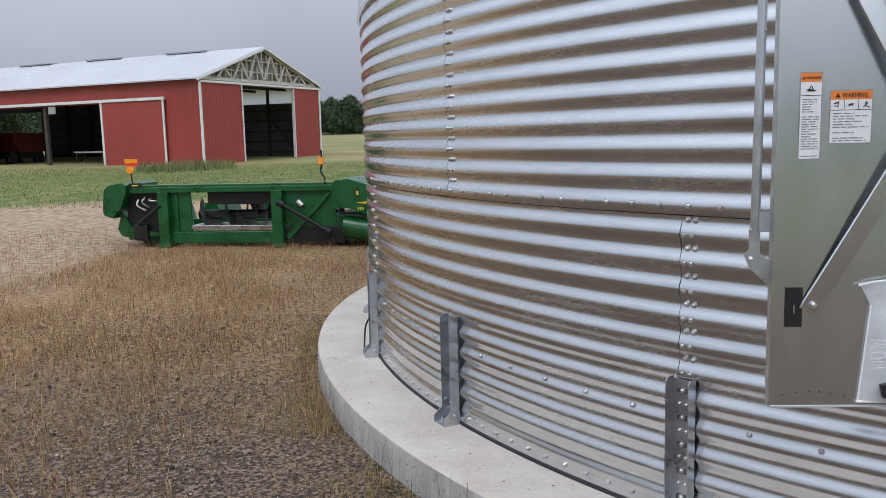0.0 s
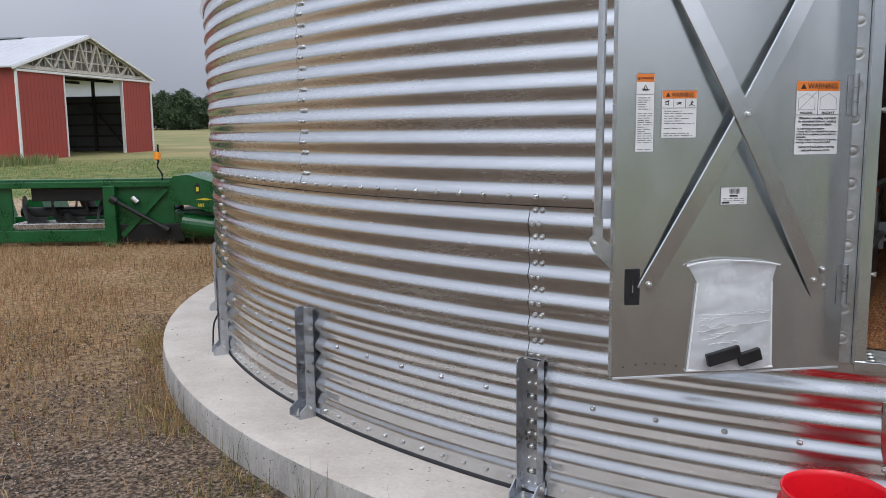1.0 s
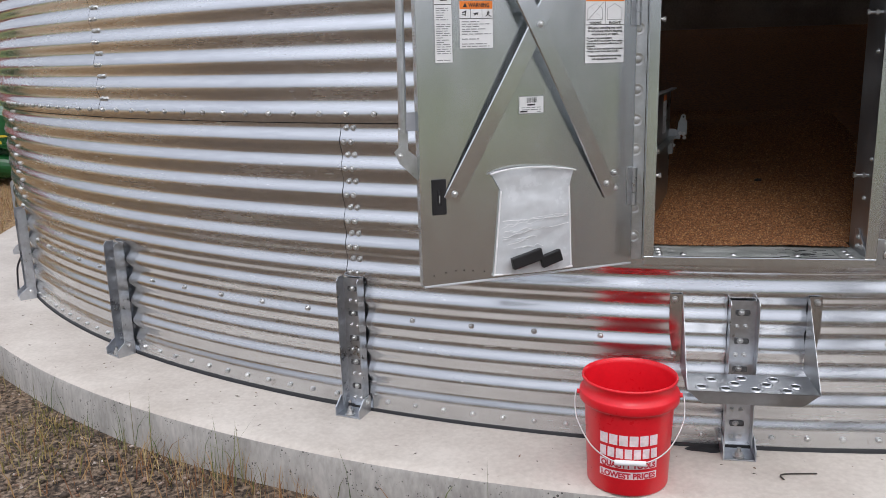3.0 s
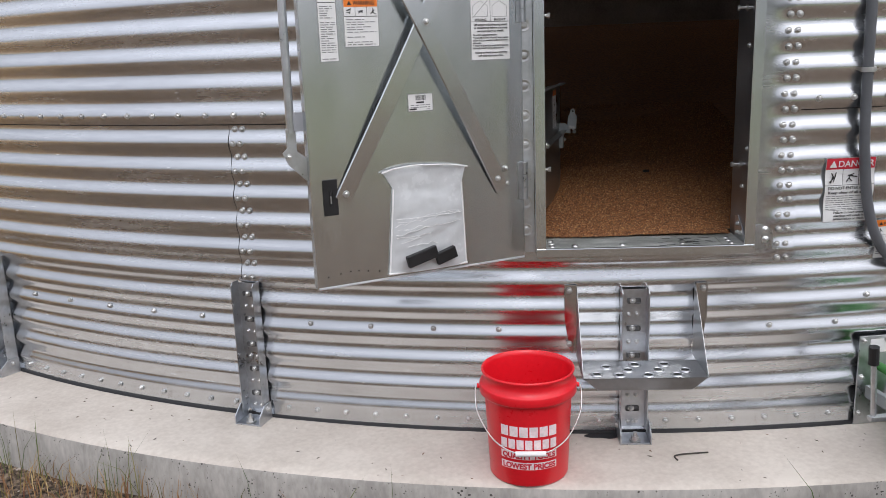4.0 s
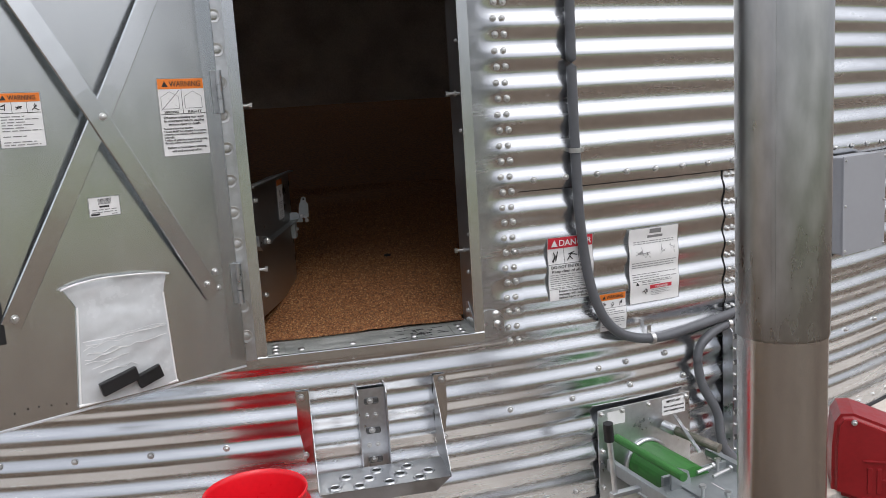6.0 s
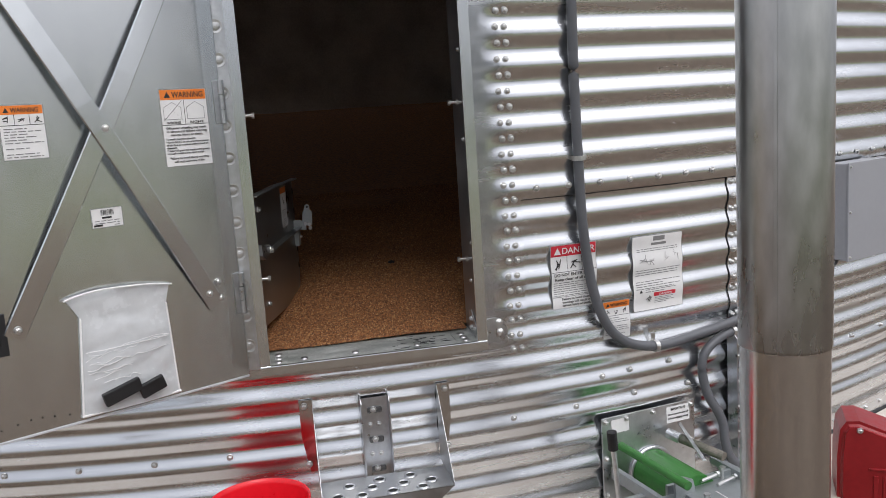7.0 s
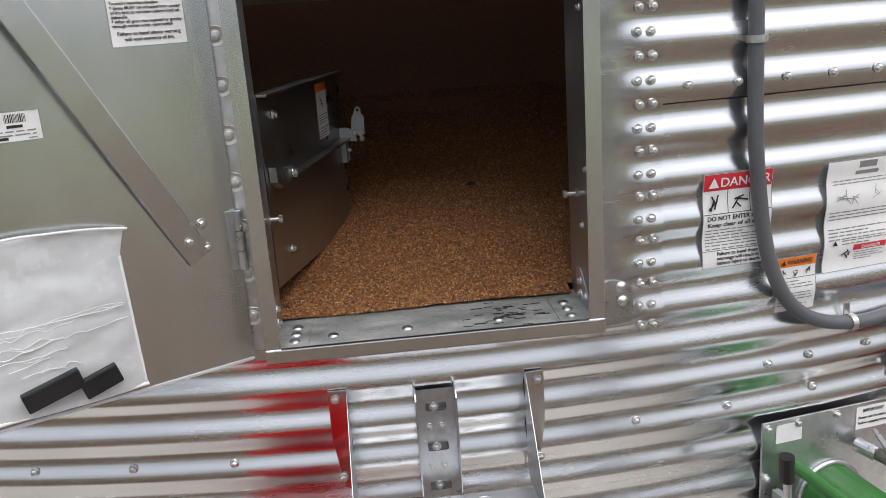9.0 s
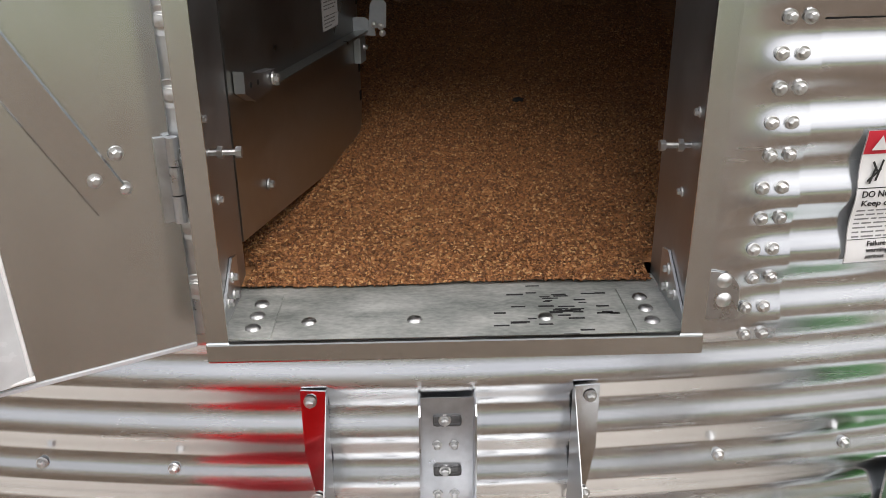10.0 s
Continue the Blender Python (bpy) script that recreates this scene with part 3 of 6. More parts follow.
# ---- wall stiffeners ----
def build_stiffener(m):
    s = thing("wall_stiffener", m, "galvanised steel U-channel bolted upright to the bin's foot", "steel bracket", "stiffeners round the bin")
    w, top = 0.047, 0.512
    bm = bmesh.new()
    box(bm, -w, w, -0.013, -0.010, BASE + 0.03, top - 0.008)
    web = part("web", bm, M_STIFF, s)
    for sx in (-1, 1):
        bm = bmesh.new()
        x = sx * w
        pts = [(-0.010, BASE + 0.03), (-0.010, top), (-0.050, top + 0.002), (-0.062, top - 0.012), (-0.062, BASE + 0.03)]
        a = [bm.verts.new((x, y, z)) for y, z in pts]
        b = [bm.verts.new((x - sx * 0.003, y, z)) for y, z in pts]
        bm.faces.new(a)
        bm.faces.new(b[::-1])
        for i in range(5):
            bm.faces.new((a[i], b[i], b[(i + 1) % 5], a[(i + 1) % 5]))
        bmesh.ops.recalc_face_normals(bm, faces=bm.faces)
        part("flange", bm, M_STIFF, s)
    for k in range(5):
        z = 0.462 - k * PITCH
        bm = bmesh.new()
        box(bm, -0.024, 0.024, -0.0145, -0.0128, z - 0.010, z + 0.010, 0.006)
        part("slot", bm, M_SLOT, s, "dark slotted hole")
        share("bolt", BOLT, s, Matrix.Translation((-0.004, -0.0142, z)))
        for dx in (-0.017, 0.012):
            share("bolt", BOLT, s, Matrix.Translation((dx, -0.013, z - PITCH / 2)) @ Matrix.Scale(0.8, 4))
    foot = part("foot", boxed(-0.05, 0.05, -0.104, -0.014, BASE, BASE + 0.006, 0.002), M_STIFF, s, "folded foot bracket with anchor nut")
    for sx in (-1, 1):
        bm = bmesh.new()
        pts = [(-0.014, BASE), (-0.014, BASE + 0.070), (-0.064, BASE + 0.070), (-0.106, BASE + 0.036), (-0.106, BASE)]
        a = [bm.verts.new((sx * 0.055, y, z)) for y, z in pts]
        b = [bm.verts.new((sx * 0.051, y, z)) for y, z in pts]
        bm.faces.new(a)
        bm.faces.new(b[::-1])
        for i in range(5):
            bm.faces.new((a[i], b[i], b[(i + 1) % 5], a[(i + 1) % 5]))
        bmesh.ops.recalc_face_normals(bm, faces=bm.faces)
        part("gusset", bm, M_STIFF, s)
        share("bolt", BOLT, s, Matrix.Translation((sx * 0.056, -0.045, BASE + 0.05)) @ Matrix.Rotation(radians(90 * sx), 4, 'Z'))
    bm = rodded((0, -0.083, BASE + 0.008), (0, -0.083, BASE + 0.012), 0.02, 16)
    rod(bm, (0, -0.083, BASE + 0.012), (0, -0.083, BASE + 0.026), 0.0135, 6)
    rod(bm, (0, -0.083, BASE + 0.026), (0, -0.083, BASE + 0.040), 0.007, 10)
    part("anchor_nut", bm, M_BOLT, s)
    return s


st = build_stiffener(wall_pose(-132.3))
for d in (-177.3, -162.3, -147.3, -102.3, -87.3):
    copy_thing(st, wall_pose(d))


# ---- labels ----
def grid_rect(x0, x1, z0, z1, y, n=1):
    bm = bmesh.new()
    prev = None
    for i in range(n + 1):
        z = z0 + (z1 - z0) * i / n
        row = [bm.verts.new((x0 + (x1 - x0) * k / 4, y, z)) for k in range(5)]
        if prev:
            for k in range(4):
                bm.faces.new((prev[k], prev[k + 1], row[k + 1], row[k]))
        prev = row
    return bm


def on_wall(deg, top, lift):
    """Maps a label's plane on to the corrugated sheet."""
    def put(co):
        d, z = deg + math.degrees(co.x / R), top + co.z
        r = 0.4 * sheet_r(d, z, lift) + 0.6 * (R + lift + AMP) + 0.0012 - co.y
        return Vector((r * math.cos(radians(d)), r * math.sin(radians(d)), z))
    return put


def sticker(parent, name, label, m, w, h, items, wrap=None):
    """A printed label; origin at its top left corner, x right, z down the sheet is negative."""
    fine = max(1, int(h / 0.007)) if wrap else 2

    def finish(me_or_bm):
        if wrap:
            vs = me_or_bm.verts if isinstance(me_or_bm, bmesh.types.BMesh) else me_or_bm.vertices
            for v in vs:
                v.co = wrap(v.co)
        return me_or_bm
    base = part(name, finish(grid_rect(0, w, -h, 0, 0, fine)), M_WHITE, parent, label, m=m, smooth=True)
    edge = 0.0011
    for i, it in enumerate([('bar', 0, -h, w, edge, M_GREY_INK), ('bar', 0, -edge, w, edge, M_GREY_INK), ('bar', 0, -h, edge, h, M_GREY_INK), ('bar', w - edge, -h, edge, h, M_GREY_INK)] + items):
        if it[0] == 'bar':
            _, x, z, bw, bh, ma = it
            y = -0.0006 - 0.0002 * (i > 8)
            part("print", finish(grid_rect(x, x + bw, z, z + bh, y, max(1, int(bh / 0.007)) if wrap else 1)), ma, base)
        elif it[0] == 'poly':
            _, pts, ma = it
            bm = bmesh.new()
            bm.faces.new([bm.verts.new((x, -0.0035 if wrap else -0.001, z)) for x, z in pts])
            part("print", finish(bm), ma, base)
        else:
            _, text, x, z, size, ma, width = it
            ob = lettering(text, size, ma, "print", base, Matrix(), width=width, bold=size * 0.012)
            for v in ob.data.vertices:
                v.co = Vector((v.co.x + x, v.co.y - 0.0012, v.co.z + z))
            finish(ob.data)
    return base


def fine_print(x, w, top, bottom, n, ma=None, rng=None):
    rng = rng or random.Random(int(w * 1e4) + n)
    out = []
    stepz = (top - bottom) / n
    for i in range(n):
        z = top - stepz * (i + 0.75)
        if rng.random() < 0.12:
            continue
        x0 = x
        end = x + w * rng.choice((1, 1, 0.95, 0.6, 0.85))
        while x0 < end:
            L = min(rng.uniform(0.008, 0.028), end - x0)
            out.append(('bar', x0, z, L, stepz * 0.33, ma or M_GREY_INK))
            x0 += L + 0.004
    return out


def triangle_mark(x, z, s, outer, inner):
    return [('poly', [(x, z), (x + s, z), (x + s / 2, z + s * 0.88)], outer)]


def figure(x, z, s, seed, ma=None, thin=1.0):
    """A black pictogram of plain strokes."""
    r = random.Random(seed)
    out = []
    for k in range(4):
        cx, cz, a, L, t = x + s * r.uniform(0.3, 0.7), z + s * r.uniform(0.3, 0.75), r.uniform(0, 3.1), s * r.uniform(0.15, 0.36), s * 0.04 * thin
        dx, dz = math.cos(a) * L, math.sin(a) * L
        nx, nz = -math.sin(a) * t, math.cos(a) * t
        out.append(('poly', [(cx - dx + nx, cz - dz + nz), (cx - dx - nx, cz - dz - nz), (cx + dx - nx, cz + dz - nz), (cx + dx + nx, cz + dz + nz)], ma or M_INK))
    return out


# ---- door frame ----
DP = wall_pose(DOOR)
fr = thing("door_frame", DP, "galvanised steel frame round the bin's doorway with worn sill", "door frame")
FY0, FY1 = -0.143, 0.10
for x0, x1, sx in ((OP_L - 0.010, OP_L + 0.022, -1), (OP_R - 0.020, OP_R + 0.013, 1)):
    xi = OP_L if sx < 0 else OP_R
    bm = boxed(min(xi, xi + sx * 0.004), max(xi, xi + sx * 0.004), FY0 + 0.004, FY1, OP_B, OP_T)
    part("jamb", bm, M_STEP, fr)
    part("jamb_face", boxed(x0, x1, FY0, FY0 + 0.004, OP_B - 0.015, OP_T + 0.02, 0.0012), M_DOOR, fr)
    xo = OP_L - 0.010 if sx < 0 else OP_R + 0.013
    part("jamb_return", boxed(min(xo, xo - sx * 0.003), max(xo, xo - sx * 0.003), FY0 + 0.004, 0.015, OP_B - 0.015, OP_T + 0.02), M_DOOR, fr)
    for z in (0.937, 1.437):
        a = Vector((xi, -0.04, z))
        bm = rodded(a + Vector((sx * 0.004, 0, 0)), a - Vector((sx * 0.045, 0, 0)), 0.0045, 10)
        rod(bm, a - Vector((sx * 0.012, 0, 0)), a - Vector((sx * 0.020, 0, 0)), 0.0095, 6)
        rod(bm, a - Vector((sx * 0.038, 0, 0)), a - Vector((sx * 0.046, 0, 0)), 0.0085, 6)
        part("stop_bolt", bm, M_BOLT, fr)
    for z, y in ((0.99, -0.06), (0.86, -0.02), (1.32, -0.03), (1.6, -0.03)):
        share("bolt", BOLT, fr, Matrix.Translation((xi - sx * 0.0, y, z)) @ Matrix.Rotation(radians(-90 * sx), 4, 'Z') @ Matrix.Scale(0.7, 4))
    # corner angle on the sill
    part("corner_plate", boxed(min(xi, xi - sx * 0.075), max(xi, xi - sx * 0.075), -0.115, 0.03, OP_B + 0.0005, OP_B + 0.004, 0.001), M_SILL, fr)
    bm = bmesh.new()
    pts = [(-0.118, OP_B + 0.004), (0.03, OP_B + 0.004), (0.03, OP_B + 0.075), (0.0, OP_B + 0.082)]
    va = [bm.verts.new((xi - sx * 0.001, y, z)) for y, z in pts]
    vb = [bm.verts.new((xi - sx * 0.005, y, z)) for y, z in pts]
    bm.faces.new(va)
    bm.faces.new(vb[::-1])
    for i in range(4):
        bm.faces.new((va[i], vb[i], vb[(i + 1) % 4], va[(i + 1) % 4]))
    bmesh.ops.recalc_face_normals(bm, faces=bm.faces)
    part("corner_plate", bm, M_GALV, fr)
    for y in (-0.085, -0.045, -0.005):
        bm = lathe([(0.012, 0), (0.0105, 0.003), (0.006, 0.0052), (0.0005, 0.006)], 14, m=Matrix.Translation((xi - sx * 0.045, y, OP_B + 0.004)))
        part("carriage_bolt", bm, M_BOLT, fr, smooth=True)
    for y, z in ((-0.05, 0.03), (-0.01, 0.055), (-0.01, 0.025)):
        share("bolt", BOLT, fr, Matrix.Translation((xi - sx * 0.005, y, OP_B + z)) @ Matrix.Rotation(radians(-90 * sx), 4, 'Z') @ Matrix.Scale(0.85, 4))
part("sill", boxed(OP_L, OP_R, FY0 + 0.004, FY1 - 0.005, OP_B - 0.012, OP_B, 0.001), M_SILL, fr, "worn steel sill with scratched dark patches")
part("sill_lip", boxed(OP_L - 0.010, OP_R + 0.013, FY0 - 0.004, FY0 + 0.008, OP_B - 0.019, OP_B + 0.012, 0.003), M_DOOR, fr)
part("sill_apron", boxed(OP_L - 0.008, OP_R + 0.012, FY0 + 0.008, -0.005, OP_B - 0.024, OP_B - 0.0125, 0.002), M_DOOR, fr)
part("header", boxed(OP_L - 0.01, OP_R + 0.013, FY0, FY1, OP_T + 0.0, OP_T + 0.03, 0.002), M_DOOR, fr)
for x in (-0.20, -0.04, 0.16):
    bm = lathe([(0.012, 0), (0.0105, 0.003), (0.006, 0.0052), (0.0005, 0.006)], 14, m=Matrix.Translation((x, -0.06, OP_B)))
    part("carriage_bolt", bm, M_BOLT, fr, smooth=True)
bm = bmesh.new()
rng = random.Random(5)
for k in range(46):
    x, y = rng.gauss(0.19, 0.06), rng.gauss(-0.035, 0.035)
    if x > OP_R - 0.09 or abs(y + 0.03) > 0.09:
        continue
    box(bm, x - rng.uniform(0.004, 0.016), x + rng.uniform(0.004, 0.016), y - 0.0015, y + rng.uniform(0.001, 0.003), OP_B + 0.0001, OP_B + 0.0006)
part("scuff_marks", bm, M_SEAL, fr, "black scuff marks on the sill")
# round-headed bolts with washers along both sides
for k in range(13):
    z = 0.735 + 0.0965 * k
    m = Matrix.Translation((-0.364, -0.055, z)) @ Matrix.Rotation(radians(90), 4, 'X')
    bm = lathe([(0.0205, 0), (0.020, 0.0022), (0.0125, 0.0012), (0.012, 0.0032), (0.009, 0.0036), (0.0085, 0.0070), (0.0005, 0.0078)], 18, m=m)
    part("washer_bolt", bm, M_BOLT, fr)
    bm = bmesh.new()
    ang = math.degrees(0.393 / R)
    m = Matrix.Translation((0.393, (1 - math.cos(radians(ang))) * R - 0.013, z)) @ Matrix.Rotation(radians(ang), 4, 'Z') @ Matrix.Rotation(radians(90), 4, 'X')
    lathe([(0.013, 0), (0.011, 0.0012), (0.010, 0.0007), (0.0005, 0.0004)], 18, bm, m)
    part("embossed_ring", bm, M_GALV, fr, smooth=True)
part("hinge_flange", boxed(-0.400, OP_L - 0.011, -0.055, -0.050, OP_B - 0.02, OP_T + 0.02, 0.001), M_GALV, fr, "flat flange with washer bolts beside the hinges")
part("hinge_return", boxed(-0.400, -0.397, -0.050, 0.01, OP_B - 0.02, OP_T + 0.02), M_GALV, fr)
# rounded gusset at the lower right corner
ang = math.degrees(0.43 / R)
gm = Matrix.Translation((0.43, (1 - math.cos(radians(ang))) * R - 0.018, 0.655)) @ Matrix.Rotation(radians(ang), 4, 'Z')
pts = [(-0.05, -0.02), (0.05, -0.02)] + [(0.05 * math.cos(radians(a)), 0.025 + 0.04 * math.sin(radians(a))) for a in range(0, 181, 20)]
bm = prism(pts, -0.002, 0.002)
bm.transform(gm)
g = part("gusset", bm, M_GALV, fr)
for x, z in ((-0.03, 0.012), (0.025, 0.014), (0.022, 0.048)):
    part("carriage_bolt", lathe([(0.013, 0), (0.011, 0.004), (0.0005, 0.0065)], 14, m=gm @ Matrix.Translation((x, -0.002, z)) @ Matrix.Rotation(radians(90), 4, 'X')), M_BOLT, fr, smooth=True)

# ---- open outer door ----
HX, HY, SWING = -0.373, -0.065, 29.4
door = thing("access_door", DP @ Matrix.Translation((HX, HY, 0)) @ Matrix.Rotation(radians(SWING), 4, 'Z'),
             "galvanised steel bin door swung open, cross-braced with warning labels", "door")
DW, DB, DT = 0.735, 0.642, 2.02
panel = part("panel", boxed(-DW, 0.003, 0, 0.006, DB, DT, 0.0015), M_DOOR, door)
part("bottom_flange", boxed(-DW, 0.002, 0.006, 0.030, DB, DB + 0.004, 0.001), M_DOOR, door)
part("edge_flange", boxed(-DW, -DW + 0.004, 0.006, 0.035, DB + 0.004, DT, 0.001), M_DOOR, door)
part("bottom_seal", boxed(-DW + 0.002, 0.001, -0.003, 0.0, DB - 0.001, DB + 0.005, 0.001), M_ROOF, door, "pale strip along the door's lower edge")


def brace(u0, z0, u1, z1, off, name="brace"):
    a, b = Vector((-u0, 0, z0)), Vector((-u1, 0, z1))
    d = (b - a).normalized()
    n = Vector((-d.z, 0, d.x))
    bm = bmesh.new()
    rings = []
    N = 16
    for i in range(N + 1):
        t = i / N
        p = a.lerp(b, t)
        y = -0.003 - off * math.sin(math.pi * t)
        rings.append([bm.verts.new(p + n * s * 0.027 + Vector((0, yy, 0))) for s, yy in ((-1, y), (-0.9, y - 0.004), (0.9, y - 0.004), (1, y))])
    for p, q in zip(rings, rings[1:]):
        for k in range(3):
            bm.faces.new((p[k], p[k + 1], q[k + 1], q[k]))
        bm.faces.new((p[3], p[0], q[0], q[3]))
    bm.faces.new(rings[0])
    bm.faces.new(rings[-1][::-1])
    bmesh.ops.recalc_face_normals(bm, faces=bm.faces)
    return part(name, bm, M_DOOR, door, "flat galvanised cross brace")


brace(0.640, 0.910, 0.064, 1.965, 0.028)
brace(0.082, 0.886, 0.648, 1.962, 0.034)
for u, z, y in ((0.629, 0.930, -0.009), (0.103, 0.925, -0.009), (0.355, 1.426, -0.040), (0.07, 0.955, -0.001), (0.066, 0.905, -0.001)):
    share("bolt", BOLT, door, Matrix.Translation((-u, y, z)) @ Matrix.Scale(0.95, 4))
for k in range(9):
    u = 0.70 - 0.034 * k + 0.006 * math.sin(k * 5.1)
    part("drill_hole", lathe([(0.0026, 0), (0.0005, 0.0002)], 8, m=Matrix.Translation((-u, -0.0003, DB + 0.035 + 0.009 * math.sin(k * 7))) @ Matrix.Rotation(radians(90), 4, 'X')), M_SEAL, door)
lt = part("latch", boxed(-0.700, -0.654, -0.004, 0.0, 0.868, 0.978, 0.002), M_BLACK, door, "black plastic slide latch with silver slot")
part("latch_slot", boxed(-0.682, -0.672, -0.0052, -0.0041, 0.895, 0.945, 0.002), M_SEAL, lt)
part("latch_pin", boxed(-0.679, -0.6755, -0.0064, -0.0053, 0.905, 0.928, 0.001), M_BOLT, lt)
# hinge knuckles
for z in (0.845, 1.42):
    bm = bmesh.new()
    for k in range(3):
        rod(bm, (0.002, -0.010, z + 0.042 * k), (0.002, -0.010, z + 0.040 + 0.042 * k), 0.0085, 12)
    h = part("hinge", bm, M_GALV, door)
    part("hinge_leaf", boxed(-0.020, 0.0, -0.004, -0.001, z, z + 0.124, 0.001), M_GALV, h)
# handle rod on the outer side, seen past the free edge
bm = rodded((-0.782, 0.06, 1.12), (-0.775, 0.06, 1.95), 0.0125, 14)
ROD = Matrix.Translation((0.010, -0.020, 0))
part("handle_rod", bm, M_GALV, door, "round steel latch rod flattened at its lower end", m=ROD)
part("rod_end", boxed(-0.797, -0.768, 0.053, 0.066, 1.045, 1.135, 0.004), M_GALV, door, m=ROD)
bm = prism([(-0.815, 1.065), (-0.792, 1.085), (-0.725, 1.030), (-0.725, 0.955), (-0.80, 1.03)], 0.044, 0.048)
part("rod_bracket", bm, M_GALV, door, m=ROD)
share("bolt", BOLT, door, ROD @ Matrix.Translation((-0.797, 0.043, 1.052)) @ Matrix.Scale(0.8, 4))
part("latch_tab", boxed(-0.775, -0.73, 0.03, 0.036, 1.125, 1.18, 0.001), M_EBOX, door, "blue-grey steel tab")

# printed labels on the door
w, h = 0.056, 0.225
its = [('bar', 0.002, -0.024, w - 0.004, 0.022, M_ORANGE), ('text', "WARNING", 0.014, -0.017, 0.009, M_INK, w - 0.018)]
its += triangle_mark(0.004, -0.018, 0.009, M_INK, M_ORANGE) + [('bar', 0.002, -0.060, w - 0.004, 0.0015, M_INK)] + figure(0.012, -0.058, 0.032, 3)
its += fine_print(0.006, w - 0.012, -0.066, -0.220, 24)
sticker(door, "warning_label", "narrow orange and white warning label", Matrix.Translation((-0.678, -0.001, 1.546)), w, h, its)
w, h = 0.108, 0.138
its = [('bar', 0.002, -0.024, w - 0.004, 0.022, M_ORANGE), ('text', "WARNING", 0.030, -0.019, 0.017, M_INK, w - 0.042)]
its += triangle_mark(0.012, -0.019, 0.014, M_INK, M_ORANGE) + [('bar', 0.002, -0.052, w - 0.004, 0.0015, M_INK), ('bar', 0.036, -0.052, 0.0012, 0.028, M_INK), ('bar', 0.072, -0.052, 0.0012, 0.028, M_INK)]
its += figure(0.006, -0.051, 0.026, 8) + figure(0.041, -0.051, 0.026, 9) + figure(0.077, -0.051, 0.026, 10) + fine_print(0.008, w - 0.016, -0.056, -0.134, 11)
sticker(door, "warning_label", "orange and white warning label with three pictograms", Matrix.Translation((-0.600, -0.001, 1.498)), w, h, its)
w, h = 0.140, 0.218
its = [('bar', 0.002, -0.030, w - 0.004, 0.028, M_ORANGE), ('text', "WARNING", 0.036, -0.0235, 0.022, M_INK, w - 0.046)]
its += triangle_mark(0.013, -0.024, 0.019, M_INK, M_ORANGE) + [('bar', 0.002, -0.101, w - 0.004, 0.0015, M_INK), ('bar', 0.0693, -0.101, 0.0014, 0.07, M_INK)]
for x, t in ((0.008, "WRONG"), (0.077, "RIGHT")):
    its += [('text', t, x + 0.006, -0.0975, 0.0095, M_INK, 0.042)]
    for a, b in (((0, -0.085), (0.052, -0.085)), ((0, -0.085), (0, -0.052)), ((0.052, -0.085), (0.052, -0.052)), ((0, -0.052), (0.026, -0.037)), ((0.026, -0.037), (0.052, -0.052))):
        dx, dz = b[0] - a[0], b[1] - a[1]
        L = math.hypot(dx, dz)
        nx, nz = -dz / L * 0.0006, dx / L * 0.0006
        its.append(('poly', [(x + a[0] + nx, a[1] + nz), (x + a[0] - nx, a[1] - nz), (x + b[0] - nx, b[1] - nz), (x + b[0] + nx, b[1] + nz)], M_GREY_INK))
for a, b in (((0.006, -0.088), (0.064, -0.034)), ((0.006, -0.034), (0.064, -0.088))):
    nx, nz = 0.0008, 0.0009
    its.append(('poly', [(a[0] - nx, a[1] + nz), (a[0] + nx, a[1] - nz), (b[0] + nx, b[1] - nz), (b[0] - nx, b[1] + nz)] if a[1] > b[1] else [(a[0] - nx, a[1] - nz), (a[0] + nx, a[1] - nz), (b[0] + nx, b[1] + nz), (b[0] - nx, b[1] + nz)], M_INK))
for i, t in enumerate(("Off-center unloading may result", "in structural failure causing", "serious injury or death.")):
    its.append(('text', t, 0.010 if i < 2 else 0.022, -0.1125 - 0.0095 * i, 0.0095, M_INK, 0.120 if i < 2 else 0.096))
its += [('text', "To avoid a hazardous situation:", 0.006, -0.1430, 0.0078, M_INK, 0.088)]
its += [('text', "* Grain MUST be unloaded from center", 0.006, -0.1515, 0.0078, M_INK, 0.128), ('text', "of bin first to maintain uniform load on", 0.006, -0.1595, 0.0078, M_INK, 0.125), ('text', "sidewalls.", 0.006, -0.1675, 0.0078, M_INK, 0.03)]
its += [('text', "* After all grain has expired by gravity", 0.006, -0.1755, 0.0078, M_INK, 0.128), ('text', "through center sump, open sumps", 0.006, -0.1830, 0.0078, M_INK, 0.11)]
its += [('text', "Failure to heed above warning", 0.012, -0.1975, 0.0095, M_INK, 0.116), ('text', "will void warranty of bin.", 0.024, -0.2075, 0.0095, M_INK, 0.092)]
sticker(door, "warning_label", "orange and white warning label about uneven unloading", Matrix.Translation((-0.183, -0.001, 1.524)), w, h, its)
w, h = 0.084, 0.053
its = []
rng = random.Random(4)
x = 0.026
while x < 0.06:
    b = rng.choice((0.0008, 0.0014, 0.002))
    its.append(('bar', x, -0.020, b, 0.015, M_INK))
    x += b + 0.0012
its += [('bar', 0.028, -0.029, 0.026, 0.005, M_INK)] + fine_print(0.008, 0.066, -0.031, -0.044, 2) + [('bar', 0.004, -0.049, 0.024, 0.005, M_INK), ('bar', 0.060, -0.049, 0.014, 0.002, M_GREY_INK)]
sticker(door, "part_tag", "small white part tag with a barcode", Matrix.Translation((-0.409, -0.0014, 1.214)), w, h, its)

